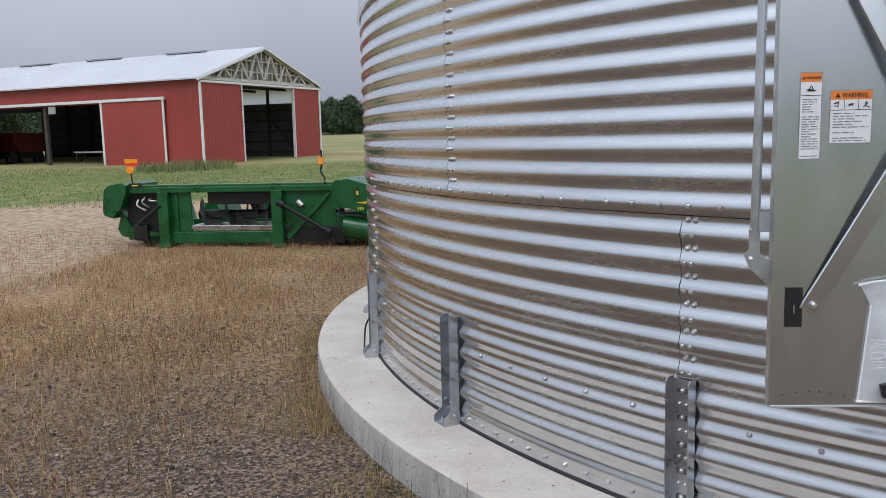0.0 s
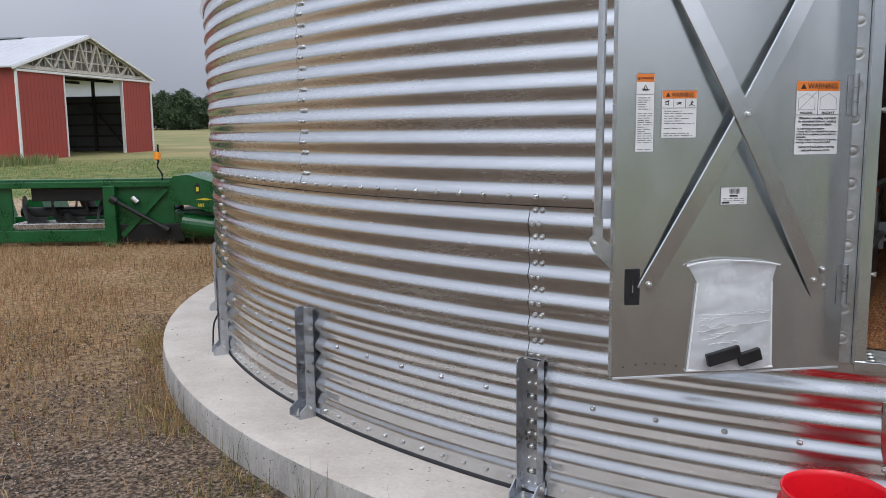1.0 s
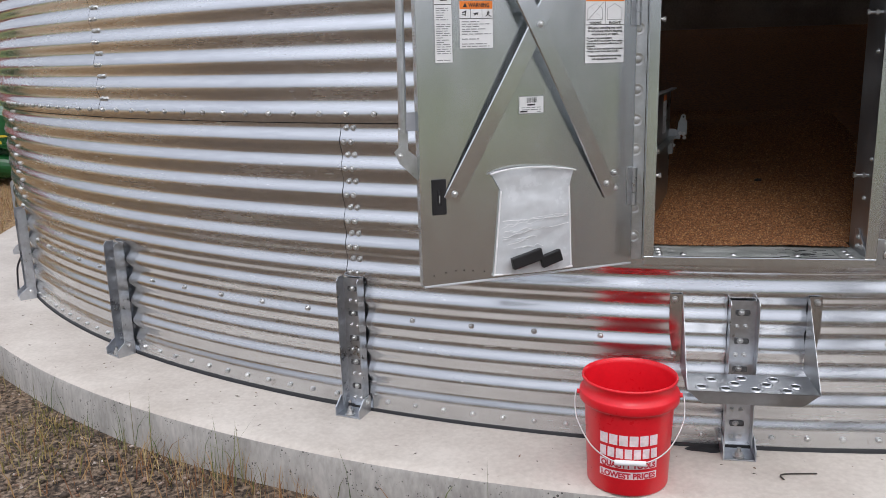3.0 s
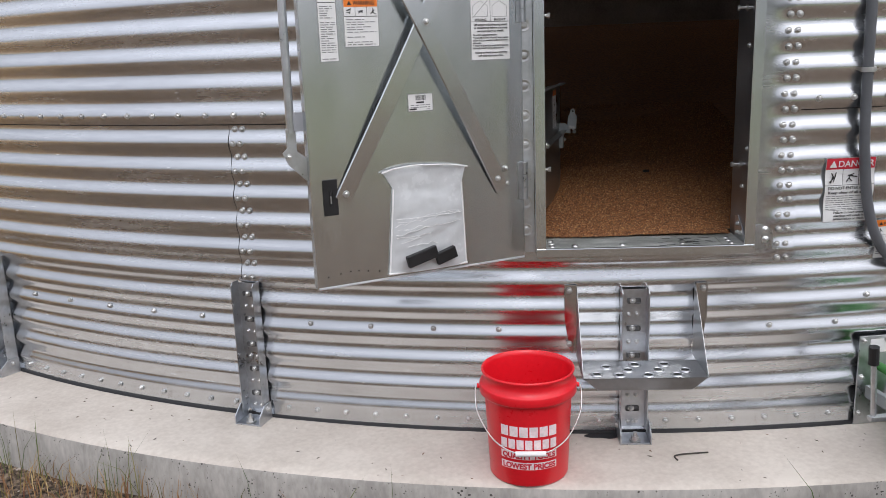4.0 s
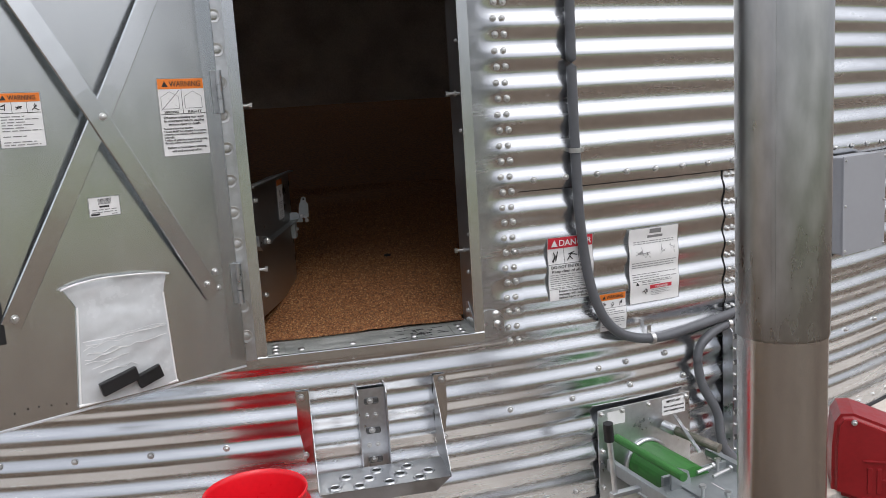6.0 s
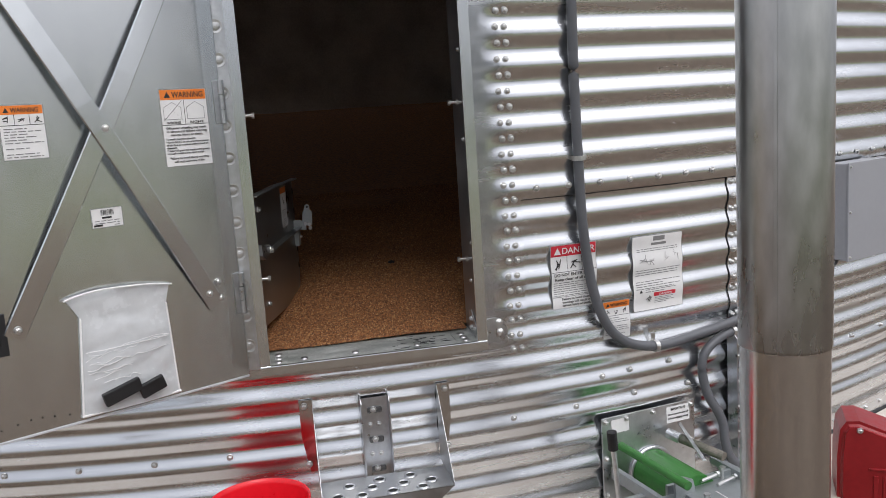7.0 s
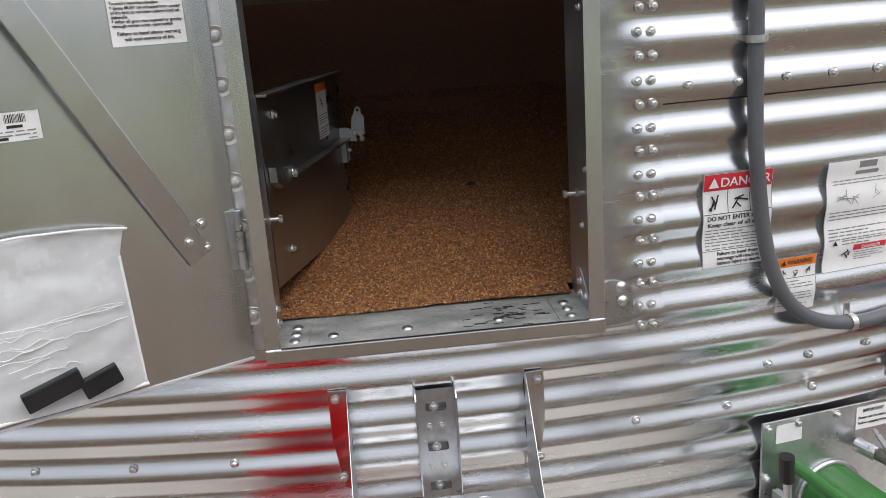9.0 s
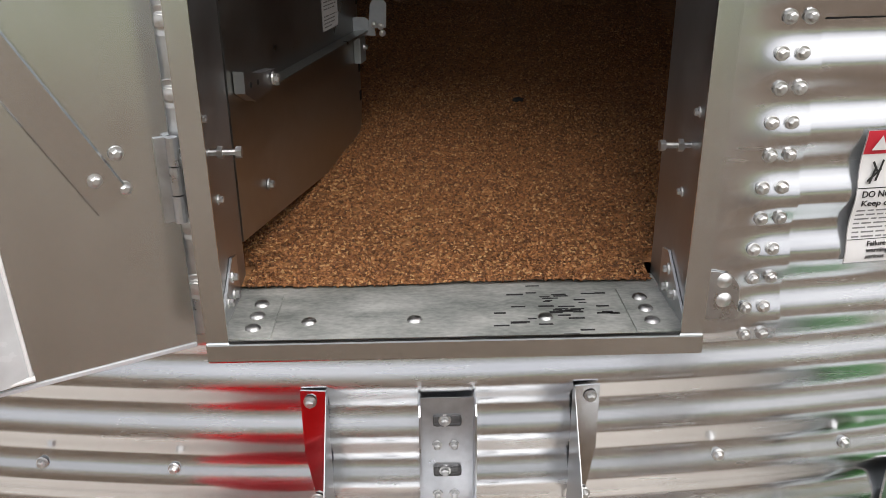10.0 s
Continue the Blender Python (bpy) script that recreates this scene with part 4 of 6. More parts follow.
# clear pouch taped on the door
bag = thing("document_pouch", door.matrix_basis @ Matrix.Translation((-0.503, -0.002, 0.655)), "cloudy clear plastic pouch fixed on the bin door, holding black blocks", "plastic pouch")
bm = bmesh.new()
N, K = 22, 30
for yy in (0,):
    rows = []
    for j in range(K + 1):
        v = j / K
        row = []
        for i in range(N + 1):
            u = i / N
            flare = max(0, (v - 0.82) / 0.18) ** 1.2
            xl = 0.029 * min(1, v / 0.82) - 0.036 * flare
            xr = 0.278 - 0.010 * min(1, v / 0.82) + 0.016 * flare
            x = xl + (xr - xl) * u
            z = 0.325 * v + 0.018 * math.sin(math.pi * min(1, 0.15 + 0.95 * u)) * flare
            puff = math.sin(math.pi * u) ** 0.6 * (0.010 + 0.010 * math.sin(math.pi * min(1, v * 1.2)))
            wr = (0.004 + 0.010 * max(0, v - 0.6)) * noise.noise(Vector((x * 14 + z * 9, z * 30 - x * 11, 2.0))) + 0.0035 * noise.noise(Vector((x * 40, z * 90, 5.0))) * (1 if 0.35 < v < 0.6 else 0.4)
            row.append(bm.verts.new((x, -0.002 - puff - (wr if 0 < i < N else 0), z)))
        rows.append(row)
    for p, q in zip(rows, rows[1:]):
        for i in range(N):
            bm.faces.new((p[i], p[i + 1], q[i + 1], q[i]))
part("film", bm, M_FILM, bag, smooth=True)
for a, b, r in (((0.004, -0.003, 0.004), (0.029, -0.003, 0.272), 0.003), ((0.276, -0.003, 0.004), (0.267, -0.003, 0.27), 0.0028), ((0.0, -0.004, 0.003), (0.28, -0.004, 0.003), 0.004)):
    part("hem", rodded(a, b, r, 8), M_HEM, bag, "white welded edge")
part("hem", tube_curve([(-0.010, -0.010, 0.326), (0.03, -0.017, 0.337), (0.09, -0.022, 0.343), (0.15, -0.022, 0.340), (0.22, -0.02, 0.334), (0.288, -0.009, 0.321)], 0.0024, 8, 6), M_HEM, bag)
rng = random.Random(9)
for k in range(11):
    z0 = 0.178 - 0.0095 * k + rng.uniform(-0.003, 0.003)
    s0 = rng.choice((0.022, 0.03, 0.05)) if k < 7 else rng.uniform(0.03, 0.10)
    pts = [(s0 + 0.019 * i + rng.uniform(-0.005, 0.005), -0.0235 if 0.05 < s0 + 0.019 * i < 0.23 else -0.017, z0 + 0.0012 * i * (k % 3) + rng.uniform(-0.006, 0.006) * (k > 0)) for i in range(13 - int((s0 - 0.02) / 0.019) if k < 4 else rng.randint(5, 9))]
    part("crease", tube_curve(pts, rng.uniform(0.0005, 0.0009), 5, 4), M_HEM, bag, "white crease in the film")
for x, z, a, w in ((0.106, 0.052, 10, 0.106), (0.190, 0.045, 12, 0.072)):
    part("block", boxed(-w / 2, w / 2, -0.009, 0.009, -0.019, 0.019, 0.003, Matrix.Translation((x, -0.030, z)) @ Matrix.Rotation(radians(-a - 4), 4, 'Y')), M_BLACK, bag, "black rubber block")

# ---- inner door, swung into the bin ----
ia, ib = Vector((OP_L + 0.0, 0.105)), Vector((-0.19, 0.80))
turn_in = math.degrees(math.atan2(ib.y - ia.y, ib.x - ia.x))
inn = thing("inner_door", DP @ Matrix.Translation((ia.x, ia.y, 0)) @ Matrix.Rotation(radians(turn_in), 4, 'Z'), "dull galvanised inner grain door swung into the bin", "door")
M_INNER = mat("dull_inner_steel", (0.44, 0.45, 0.44), 0.34, 1.0, 0.12, 3.0, 30, 0.06, rough_vary=0.1)
part("panel", prism([(0.0, 1.185), (0.40, 1.188), (0.78, 1.178), (0.79, 0.80), (0.775, 0.745), (0.72, 0.715), (0.60, 0.705), (0.0, 0.742)], -0.002, 0.002), M_INNER, inn)
part("top_flange", boxed(0.0, 0.78, -0.026, -0.002, 1.178, 1.184, 0.001), M_INNER, inn)
part("brace", boxed(0.14, 0.80, -0.034, -0.004, 0.975, 0.981, 0.001), M_INNER, inn)
part("brace_bracket", prism([(0.02, 1.02), (0.02, 0.985), (0.06, 0.965), (0.13, 0.970), (0.17, 0.99), (0.16, 1.0), (0.09, 1.005)], -0.022, -0.004), M_STEP, inn, "folded pale bracket with punched holes")
for x, z in ((0.045, 0.995), (0.075, 0.993)):
    part("punched_hole", rodded((x, -0.0224, z), (x, -0.0205, z), 0.005, 10), M_SEAL, inn)
share("bolt", BOLT, inn, Matrix.Translation((0.14, -0.024, 0.988)))
share("bolt", BOLT, inn, Matrix.Translation((0.13, -0.003, 0.80)))
share("bolt", BOLT, inn, Matrix.Translation((0.10, -0.003, 1.13)))
LM = Matrix.Translation((0.765, -0.036, 0)) @ Matrix.Rotation(radians(-58), 4, 'Z')
la = part("latch_plate", prism([(-0.045, 0.972), (-0.050, 1.004), (-0.036, 1.012), (-0.010, 1.010), (0.012, 0.990), (0.014, 0.966)], -0.002, 0.002), M_ZINC, inn, "bare pale steel latch plate", m=LM)
tip = part("latch_tip", prism([(-0.004, 0.985), (0.002, 1.040), (0.010, 1.052), (0.014, 1.068), (0.024, 1.072), (0.034, 1.066), (0.033, 1.050), (0.042, 1.040), (0.040, 0.984)], -0.0055, -0.0025), M_ZINC, la, "tilted pale tab with a hole")
part("tip_hole", rodded((0.023, -0.0062, 1.061), (0.023, -0.0018, 1.061), 0.0045, 10), M_SEAL, tip)
for x, z in ((0.010, 0.992), (0.026, 0.988), (0.030, 0.972)):
    share("bolt", BOLT, inn, LM @ Matrix.Translation((x, -0.006, z)) @ Matrix.Scale(0.75, 4))
part("latch_clip", boxed(0.735, 0.785, -0.020, -0.003, 0.905, 0.965, 0.002), M_ZINC, inn)
share("bolt", BOLT, inn, Matrix.Translation((0.765, -0.021, 0.94)) @ Matrix.Scale(0.8, 4))
for z in (1.13, 1.05, 0.89, 0.82):
    part("edge_hole", boxed(0.772, 0.788, -0.0032, 0.0032, z - 0.012, z + 0.012, 0.001), M_SEAL, inn)
its = [('bar', 0.002, -0.024, 0.112, 0.022, M_ORANGE)] + fine_print(0.012, 0.092, -0.085, -0.150, 9) + figure(0.03, -0.08, 0.05, 21)
sticker(inn, "warning_label", "small orange and white warning label", Matrix.Translation((0.50, -0.0035, 1.166)), 0.116, 0.155, its)

# ---- grain ----
def grain_z(x, y):
    return 0.680 + 0.062 * max(0, y - 0.05) + 0.15 * max(0, min(y, 5.0) - 1.3) + 0.006 * noise.noise(Vector((x * 3, y * 3, 0))) + 0.0025 * noise.noise(Vector((x * 14, y * 14, 4)))


M_HEAP = mat("heaped_grain", (0.13, 0.056, 0.021), 0.75, 0.0, 0.2, 60, 190, 0.9, second=(0.42, 0.198, 0.076), dist=0.006)
gr = thing("grain_heap", DP, "heap of brown maize kernels that fills the bin to the sill", "grain")
bm = bmesh.new()
rows = []
ys = [0.060] + [0.080 + 0.04 * i for i in range(45)] + [2.0 + 0.35 * i for i in range(25)]
for y in ys:
    half = math.sqrt(max(0.0, (R - 0.06) ** 2 - (R - y) ** 2))
    half = max(half, 0.05)
    if y < 0.13:
        half = 0.33
    row = []
    for i in range(41):
        s = (i / 20 - 1)
        x = half * (0.35 * s + 0.65 * s ** 3)
        row.append(bm.verts.new((x, y, grain_z(x, min(y, 5.0) - max(0, y - 5.0)))))
    rows.append(row)
for p, q in zip(rows, rows[1:]):
    for i in range(40):
        bm.faces.new((p[i], p[i + 1], q[i + 1], q[i]))
part("grain_mass", bm, M_HEAP, gr, smooth=True)


def scatter(name, pts, sizes, stretch, material, parent, seed, label="", tilt=1.0, category="", kind="stuff"):
    """Many small eight-sided grains or stones in one mesh."""
    rs = np.random.RandomState(seed)
    base = np.array([(1, 0, 0), (-1, 0, 0), (0, 1, 0), (0, -1, 0), (0, 0, 1), (0, 0, -1)], float)
    faces = np.array([(0, 2, 4), (2, 1, 4), (1, 3, 4), (3, 0, 4), (2, 0, 5), (1, 2, 5), (3, 1, 5), (0, 3, 5)])
    n = len(pts)
    a = rs.uniform(0, 2 * np.pi, n)
    b = rs.normal(0, 0.5 * tilt, n)
    ca, sa, cb, sb = np.cos(a), np.sin(a), np.cos(b), np.sin(b)
    st3 = np.stack([stretch[0] * rs.uniform(0.8, 1.2, n), stretch[1] * rs.uniform(0.75, 1.25, n), stretch[2] * rs.uniform(0.8, 1.2, n)], 1)
    v = base[None] * (sizes[:, None] * st3)[:, None, :]
    v = v + rs.normal(0, 0.12, v.shape) * sizes[:, None, None]
    x, y, z = v[..., 0], v[..., 1], v[..., 2]
    x, z = x * cb[:, None] - z * sb[:, None], x * sb[:, None] + z * cb[:, None]
    x, y = x * ca[:, None] - y * sa[:, None], x * sa[:, None] + y * ca[:, None]
    v = np.stack([x, y, z], -1) + pts[:, None, :]
    f = (faces[None] + 6 * np.arange(n)[:, None, None]).reshape(-1, 3)
    me = bpy.data.meshes.new(name)
    me.from_pydata(v.reshape(-1, 3).tolist(), [], f.tolist())
    me.materials.append(material)
    me.polygons.foreach_set("use_smooth", [True] * len(me.polygons))
    ob = new(name, me)
    ob.parent = parent
    return tagged(ob, label, category, kind=kind)


rs = np.random.RandomState(3)
n = 84000
gx, gy = rs.uniform(-0.42, 0.85, n), 0.05 + 2.3 * rs.uniform(0, 1, n) ** 1.35
inside = (np.hypot(gx, gy - R) < R - 0.04) & ((gy > 0.13) | ((gx > OP_L + 0.01) & (gx < OP_R - 0.01) & (gy > 0.058)))
gx, gy = gx[inside], gy[inside]
n = len(gx)
gp = np.array([(x, y, grain_z(x, y) + 0.0015) for x, y in zip(gx, gy)])
scatter("kernel_cover", gp, rs.uniform(0.0030, 0.0050, n), (1.15, 0.85, 0.55), M_GRAIN, gr, 4, tilt=1.2)
bm = bmesh.new()
bmesh.ops.create_icosphere(bm, subdivisions=1, radius=0.014, matrix=Matrix.Translation((0.245, 1.10, grain_z(0.245, 1.10) + 0.006)) @ Matrix.Diagonal((1.3, 0.8, 0.6, 1)))
part("dark_clod", bm, M_SEAL, gr)

# ---- step under the door ----
ST = wall_pose(DOOR)
s2 = copy_thing(st, wall_pose(-117.25))
step_ob = thing("bin_step", ST, "folded galvanised boot step with punched tread bolted to the bin", "step")
SX0, SX1, SYF, SZ = -0.190, 0.222, -0.225, 0.258
part("tread", boxed(SX0, SX1, SYF, -0.066, SZ - 0.004, SZ, 0.001), M_STEP, step_ob)
part("front_lip", prism([(SX0, SZ), (SX1, SZ), (SX1 - 0.05, SZ - 0.042), (SX0 + 0.05, SZ - 0.042)], SYF, SYF + 0.004), M_STEP, step_ob)
for x, y in ((-0.14, -0.19), (-0.065, -0.20), (0.03, -0.20), (0.125, -0.20), (-0.10, -0.125), (-0.03, -0.155), (0.07, -0.155), (0.16, -0.16), (0.0, -0.105), (0.10, -0.105)):
    bm = lathe([(0.0215, 0.0), (0.018, 0.0045), (0.0155, 0.0045), (0.0145, 0.001)], 18, m=Matrix.Translation((x, y, SZ)))
    part("tread_dimple", bm, M_GALV, step_ob, smooth=True)
    part("tread_hole", lathe([(0.0148, 0.0012), (0.0005, 0.0010)], 18, m=Matrix.Translation((x, y, SZ))), M_DARKM, step_ob)
for sx, x in ((-1, SX0), (1, SX1)):
    bm = bmesh.new()
    pts = [(0.0, 0.515), (-0.018, 0.515), (SYF, SZ + 0.01), (SYF, SZ - 0.004), (0.0, SZ - 0.004)]
    va = [bm.verts.new((x, y, z)) for y, z in pts]
    vb = [bm.verts.new((x - sx * 0.0015, y, z)) for y, z in pts]
    bm.faces.new(va)
    bm.faces.new(vb[::-1])
    for i in range(5):
        bm.faces.new((va[i], vb[i], vb[(i + 1) % 5], va[(i + 1) % 5]))
    bmesh.ops.recalc_face_normals(bm, faces=bm.faces)
    part("side_plate", bm, M_STEP, step_ob)
    fl = Matrix.Translation((x, -0.012, 0)) @ Matrix.Rotation(radians(5.5 * sx), 4, 'Z')
    fx = sx * 0.042
    bm = prism([(0, SZ + 0.02), (fx * 0.55, SZ + 0.02), (fx, 0.40), (fx, 0.522), (0, 0.522)], -0.002, 0.002)
    part("side_flange", bm, M_BRIGHT, step_ob, "smooth bright flange that mirrors what stands before it", m=fl)
    for z in (0.503, 0.305):
        share("bolt", BOLT, step_ob, Matrix.Translation((x + sx * 0.026, -0.014, z)))

# ---- bucket ----
BK = DP @ Matrix.Translation((-0.375, -0.262, BASE))
bk = thing("bucket", BK, "bright red plastic bucket with white print standing on the slab", "bucket")
part("shell", lathe([(0.0005, 0.002), (0.120, 0.002), (0.128, 0.0), (0.131, 0.006), (0.143, 0.270), (0.1435, 0.285), (0.158, 0.286), (0.160, 0.290), (0.160, 0.314), (0.158, 0.318), (0.1455, 0.320), (0.1475, 0.352),
                     (0.1525, 0.358), (0.1535, 0.362), (0.1515, 0.367), (0.148, 0.366), (0.145, 0.350), (0.139, 0.28), (0.127, 0.010), (0.0005, 0.008)], 72), M_RED, bk, smooth=True)
for sgn in (-1, 1):
    part("handle_ear", rodded((sgn * 0.155, 0, 0.30), (sgn * 0.168, 0, 0.30), 0.008, 14), M_RED, bk)
part("handle", tube_curve([(-0.172, 0, 0.30), (-0.174, -0.02, 0.27), (-0.165, -0.06, 0.225), (-0.12, -0.115, 0.165), (-0.06, -0.148, 0.135), (0, -0.152, 0.128), (0.06, -0.148, 0.135), (0.12, -0.115, 0.165), (0.165, -0.06, 0.225), (0.174, -0.02, 0.27), (0.172, 0, 0.30)], 0.0022, 8, 6), M_BOLT, bk, "thin wire handle hanging down", smooth=True)
part("grip", rodded((-0.048, -0.153, 0.129), (0.048, -0.153, 0.129), 0.0085, 14), M_HEM, bk, "white plastic grip")


def on_bucket(co, off=0.0008):
    z = co.z
    r = 0.131 + (z - 0.006) * (0.012 / 0.264) + off - co.y
    a = radians(-92) + co.x / r
    return Vector((r * math.cos(a), r * math.sin(a), z))


def bucket_bar(x0, x1, z0, z1, ma, y=0.0):
    bm = bmesh.new()
    N = max(2, int((x1 - x0) / 0.006))
    top = [bm.verts.new(on_bucket(Vector((x0 + (x1 - x0) * i / N, y, z1)))) for i in range(N + 1)]
    low = [bm.verts.new(on_bucket(Vector((x0 + (x1 - x0) * i / N, y, z0)))) for i in range(N + 1)]
    for i in range(N):
        bm.faces.new((low[i], low[i + 1], top[i + 1], top[i]))
    part("print", bm, ma, bk, "pale printed shape")


for row, (z0, z1, count) in enumerate(((0.178, 0.214, 6), (0.134, 0.168, 7))):
    wid = 0.196 / count
    for k in range(count):
        x0 = -0.098 + wid * k
        bucket_bar(x0 + 0.0025, x0 + wid - 0.0025, z0, z1, M_PINK)
for t, z0, z1 in (("QUALITY TOOLS", 0.098, 0.124), ("LOWEST PRICES", 0.062, 0.088)):
    bucket_bar(-0.096, 0.096, z0, z1, M_PINK)
    ob = lettering(t, 0.026, M_REDV, "print", bk, Matrix(), width=0.180, bold=0.0011)
    for v in ob.data.vertices:
        v.co = on_bucket(Vector((v.co.x - 0.090, v.co.y - 0.0009, v.co.z + z0 + 0.0035)))

# bent wire left on the slab
part_wire = thing("bent_wire", DP @ Matrix.Translation((0.13, -0.19, BASE)), "rusty bent wire lying on the slab", "wire")
part("wire", tube_curve([(0.0, -0.035, 0.004), (-0.006, -0.01, 0.004), (0.012, 0.004, 0.004), (0.055, 0.012, 0.004), (0.115, 0.020, 0.004)], 0.0026, 8, 6), M_POST, part_wire)


# ---- labels on the sheets ----
def wall_sticker(name, label, deg, top, w, h, items, lift=0.005):
    sticker(bin_root, name, label, None, w, h, items, on_wall(deg, top, lift))


w, h = 0.175, 0.222
its = [('bar', 0.002, -0.040, w - 0.004, 0.038, M_REDV), ('text', "DANGER", 0.042, -0.032, 0.030, M_WHITE, w - 0.050)] + [('poly', [(0.012, -0.033), (0.038, -0.033), (0.025, -0.009)], M_WHITE)]
its += [('bar', 0.002, -0.095, w - 0.004, 0.0015, M_INK), ('bar', 0.062, -0.095, 0.0015, 0.055, M_INK), ('bar', 0.118, -0.095, 0.0015, 0.055, M_INK)]
its += figure(0.008, -0.090, 0.048, 31) + figure(0.066, -0.090, 0.048, 32) + figure(0.122, -0.090, 0.048, 33)
its += [('text', "DO NOT ENTER this bin", 0.010, -0.109, 0.0145, M_INK, 0.152), ('text', "Keep clear of all augers", 0.012, -0.124, 0.0135, M_INK, 0.152)]
its += fine_print(0.008, w - 0.018, -0.128, -0.180, 7) + [('bar', 0.002, -0.182, w - 0.004, 0.0012, M_INK)]
its += [('text', "Failure to heed these", 0.036, -0.193, 0.0115, M_INK, 0.105), ('text', "warnings will result in", 0.036, -0.204, 0.0115, M_INK, 0.107), ('text', "serious injury or death.", 0.036, -0.215, 0.0115, M_INK, 0.110)]
wall_sticker("danger_label", "white label with red danger heading, wrapped over the corrugations", -110.54, 0.938, w, h, its)
w, h = 0.110, 0.138
its = [('bar', 0.002, -0.026, w - 0.004, 0.024, M_ORANGE), ('text', "WARNING", 0.030, -0.020, 0.016, M_INK, w - 0.042), ('bar', 0.002, -0.055, w - 0.004, 0.0012, M_INK)]
its += triangle_mark(0.012, -0.020, 0.014, M_INK, M_ORANGE) + figure(0.006, -0.053, 0.026, 41) + figure(0.041, -0.053, 0.026, 42) + figure(0.077, -0.053, 0.026, 43) + fine_print(0.008, w - 0.016, -0.058, -0.132, 10)
wall_sticker("warning_label", "small orange and white warning label on the corrugations", -108.52, 0.716, w, h, its)
w, h = 0.215, 0.272
its = [('bar', 0.088, -0.022, 0.05, 0.016, M_GREY_INK), ('bar', 0.08, -0.038, 0.066, 0.009, M_GREY_INK)] + fine_print(0.02, 0.175, -0.045, -0.060, 2)
its += figure(0.02, -0.115, 0.05, 51, M_GREY_INK, 0.45) + figure(0.045, -0.115, 0.05, 52, M_GREY_INK, 0.45) + figure(0.115, -0.105, 0.04, 53, M_GREY_INK, 0.4) + figure(0.165, -0.105, 0.04, 54, M_GREY_INK, 0.4) + figure(0.03, -0.112, 0.045, 57, M_GREY_INK, 0.4)
its += fine_print(0.012, 0.19, -0.120, -0.195, 9) + triangle_mark(0.022, -0.205, 0.014, M_INK, M_WHITE) + fine_print(0.05, 0.13, -0.192, -0.208, 2)
its += [('bar', 0.085, -0.224, 0.095, 0.014, M_REDV), ('text', "DANGER", 0.108, -0.222, 0.011, M_WHITE, 0.055)] + figure(0.048, -0.252, 0.035, 55) + fine_print(0.09, 0.085, -0.226, -0.250, 4)
wall_sticker("instruction_label", "large white instruction label with small drawings, wrapped over the corrugations", -107.19, 0.932, w, h, its)

# ---- conduits ----
def wall_line(pts, out):
    return [(CX + (R + o) * math.cos(radians(d)), CY + (R + o) * math.sin(radians(d)), Z0 + z) for (d, z), o in zip(pts, out)]


def build_conduit(label, pts, r, clips):
    c = thing("electrical_conduit", Matrix(), label, "conduit", "conduits on the bin")
    line = wall_line([p[:2] for p in pts], [p[2] for p in pts])
    part("hose", tube_curve(line, r, 14, 10), M_CONDUIT, c, smooth=True)
    for d, z, up in clips:
        bm = bmesh.new()
        if up:
            rod(bm, (0, -0.03, -0.008), (0, -0.03, 0.008), r + 0.004, 18)
            box(bm, 0.012, 0.040, -0.016, -0.012, -0.008, 0.008)
        else:
            rod(bm, (-0.008, -0.03, 0), (0.008, -0.03, 0), r + 0.004, 18)
            box(bm, -0.008, 0.008, -0.016, -0.012, 0.012, 0.045)
        part("clip", bm, M_BOLT, c, "bright metal pipe clip", m=wall_pose(d, 0, z))


build_conduit("dark grey flexible conduit clipped down the bin wall", [(-109.43, 2.1, 0.03), (-109.43, 1.72, 0.03), (-109.44, 1.48, 0.03), (-109.40, 1.228, 0.03), (-109.31, 0.972, 0.032), (-108.92, 0.731, 0.036), (-108.04, 0.587, 0.036),
                                                                              (-106.41, 0.530, 0.03), (-104.47, 0.542, 0.03), (-102.30, 0.566, 0.03), (-99.5, 0.60, 0.03), (-97.5, 0.66, 0.035), (-96.4, 0.75, 0.045)], 0.0175, ((-109.40, 1.228, True), (-106.41, 0.530, False)))
build_conduit("grey flexible conduit hanging in a bend to the unloader", [(-99.0, 0.57, 0.03), (-100.5, 0.545, 0.03), (-102.31, 0.529, 0.03), (-103.49, 0.505, 0.03), (-104.22, 0.441, 0.03), (-104.11, 0.319, 0.035), (-103.49, 0.195, 0.05), (-103.32, 0.056, 0.07), (-102.4, -0.025, 0.11), (-101.2, -0.024, 0.16)], 0.0175, ((-102.7, 0.525, False),))

# ---- switch box ----
eb = thing("switch_box", wall_pose(-95.3), "plain grey metal electrical box on the bin wall", "electrical box")
part("case", boxed(-0.16, 0.14, -0.105, -0.012, 0.72, 1.108, 0.006), M_EBOX, eb)
part("cover", boxed(-0.163, 0.143, -0.112, -0.105, 0.717, 1.111, 0.003), M_EBOX, eb)
for x in (-0.15, 0.13):
    for z in (0.735, 0.915, 1.095):
        share("screw", BOLT, eb, Matrix.Translation((x, -0.112, z)) @ Matrix.Scale(0.55, 4))
part("pipe_stub", rodded((0.14, -0.05, 1.04), (0.62, -0.02, 1.06), 0.014, 12), M_GALV, eb)

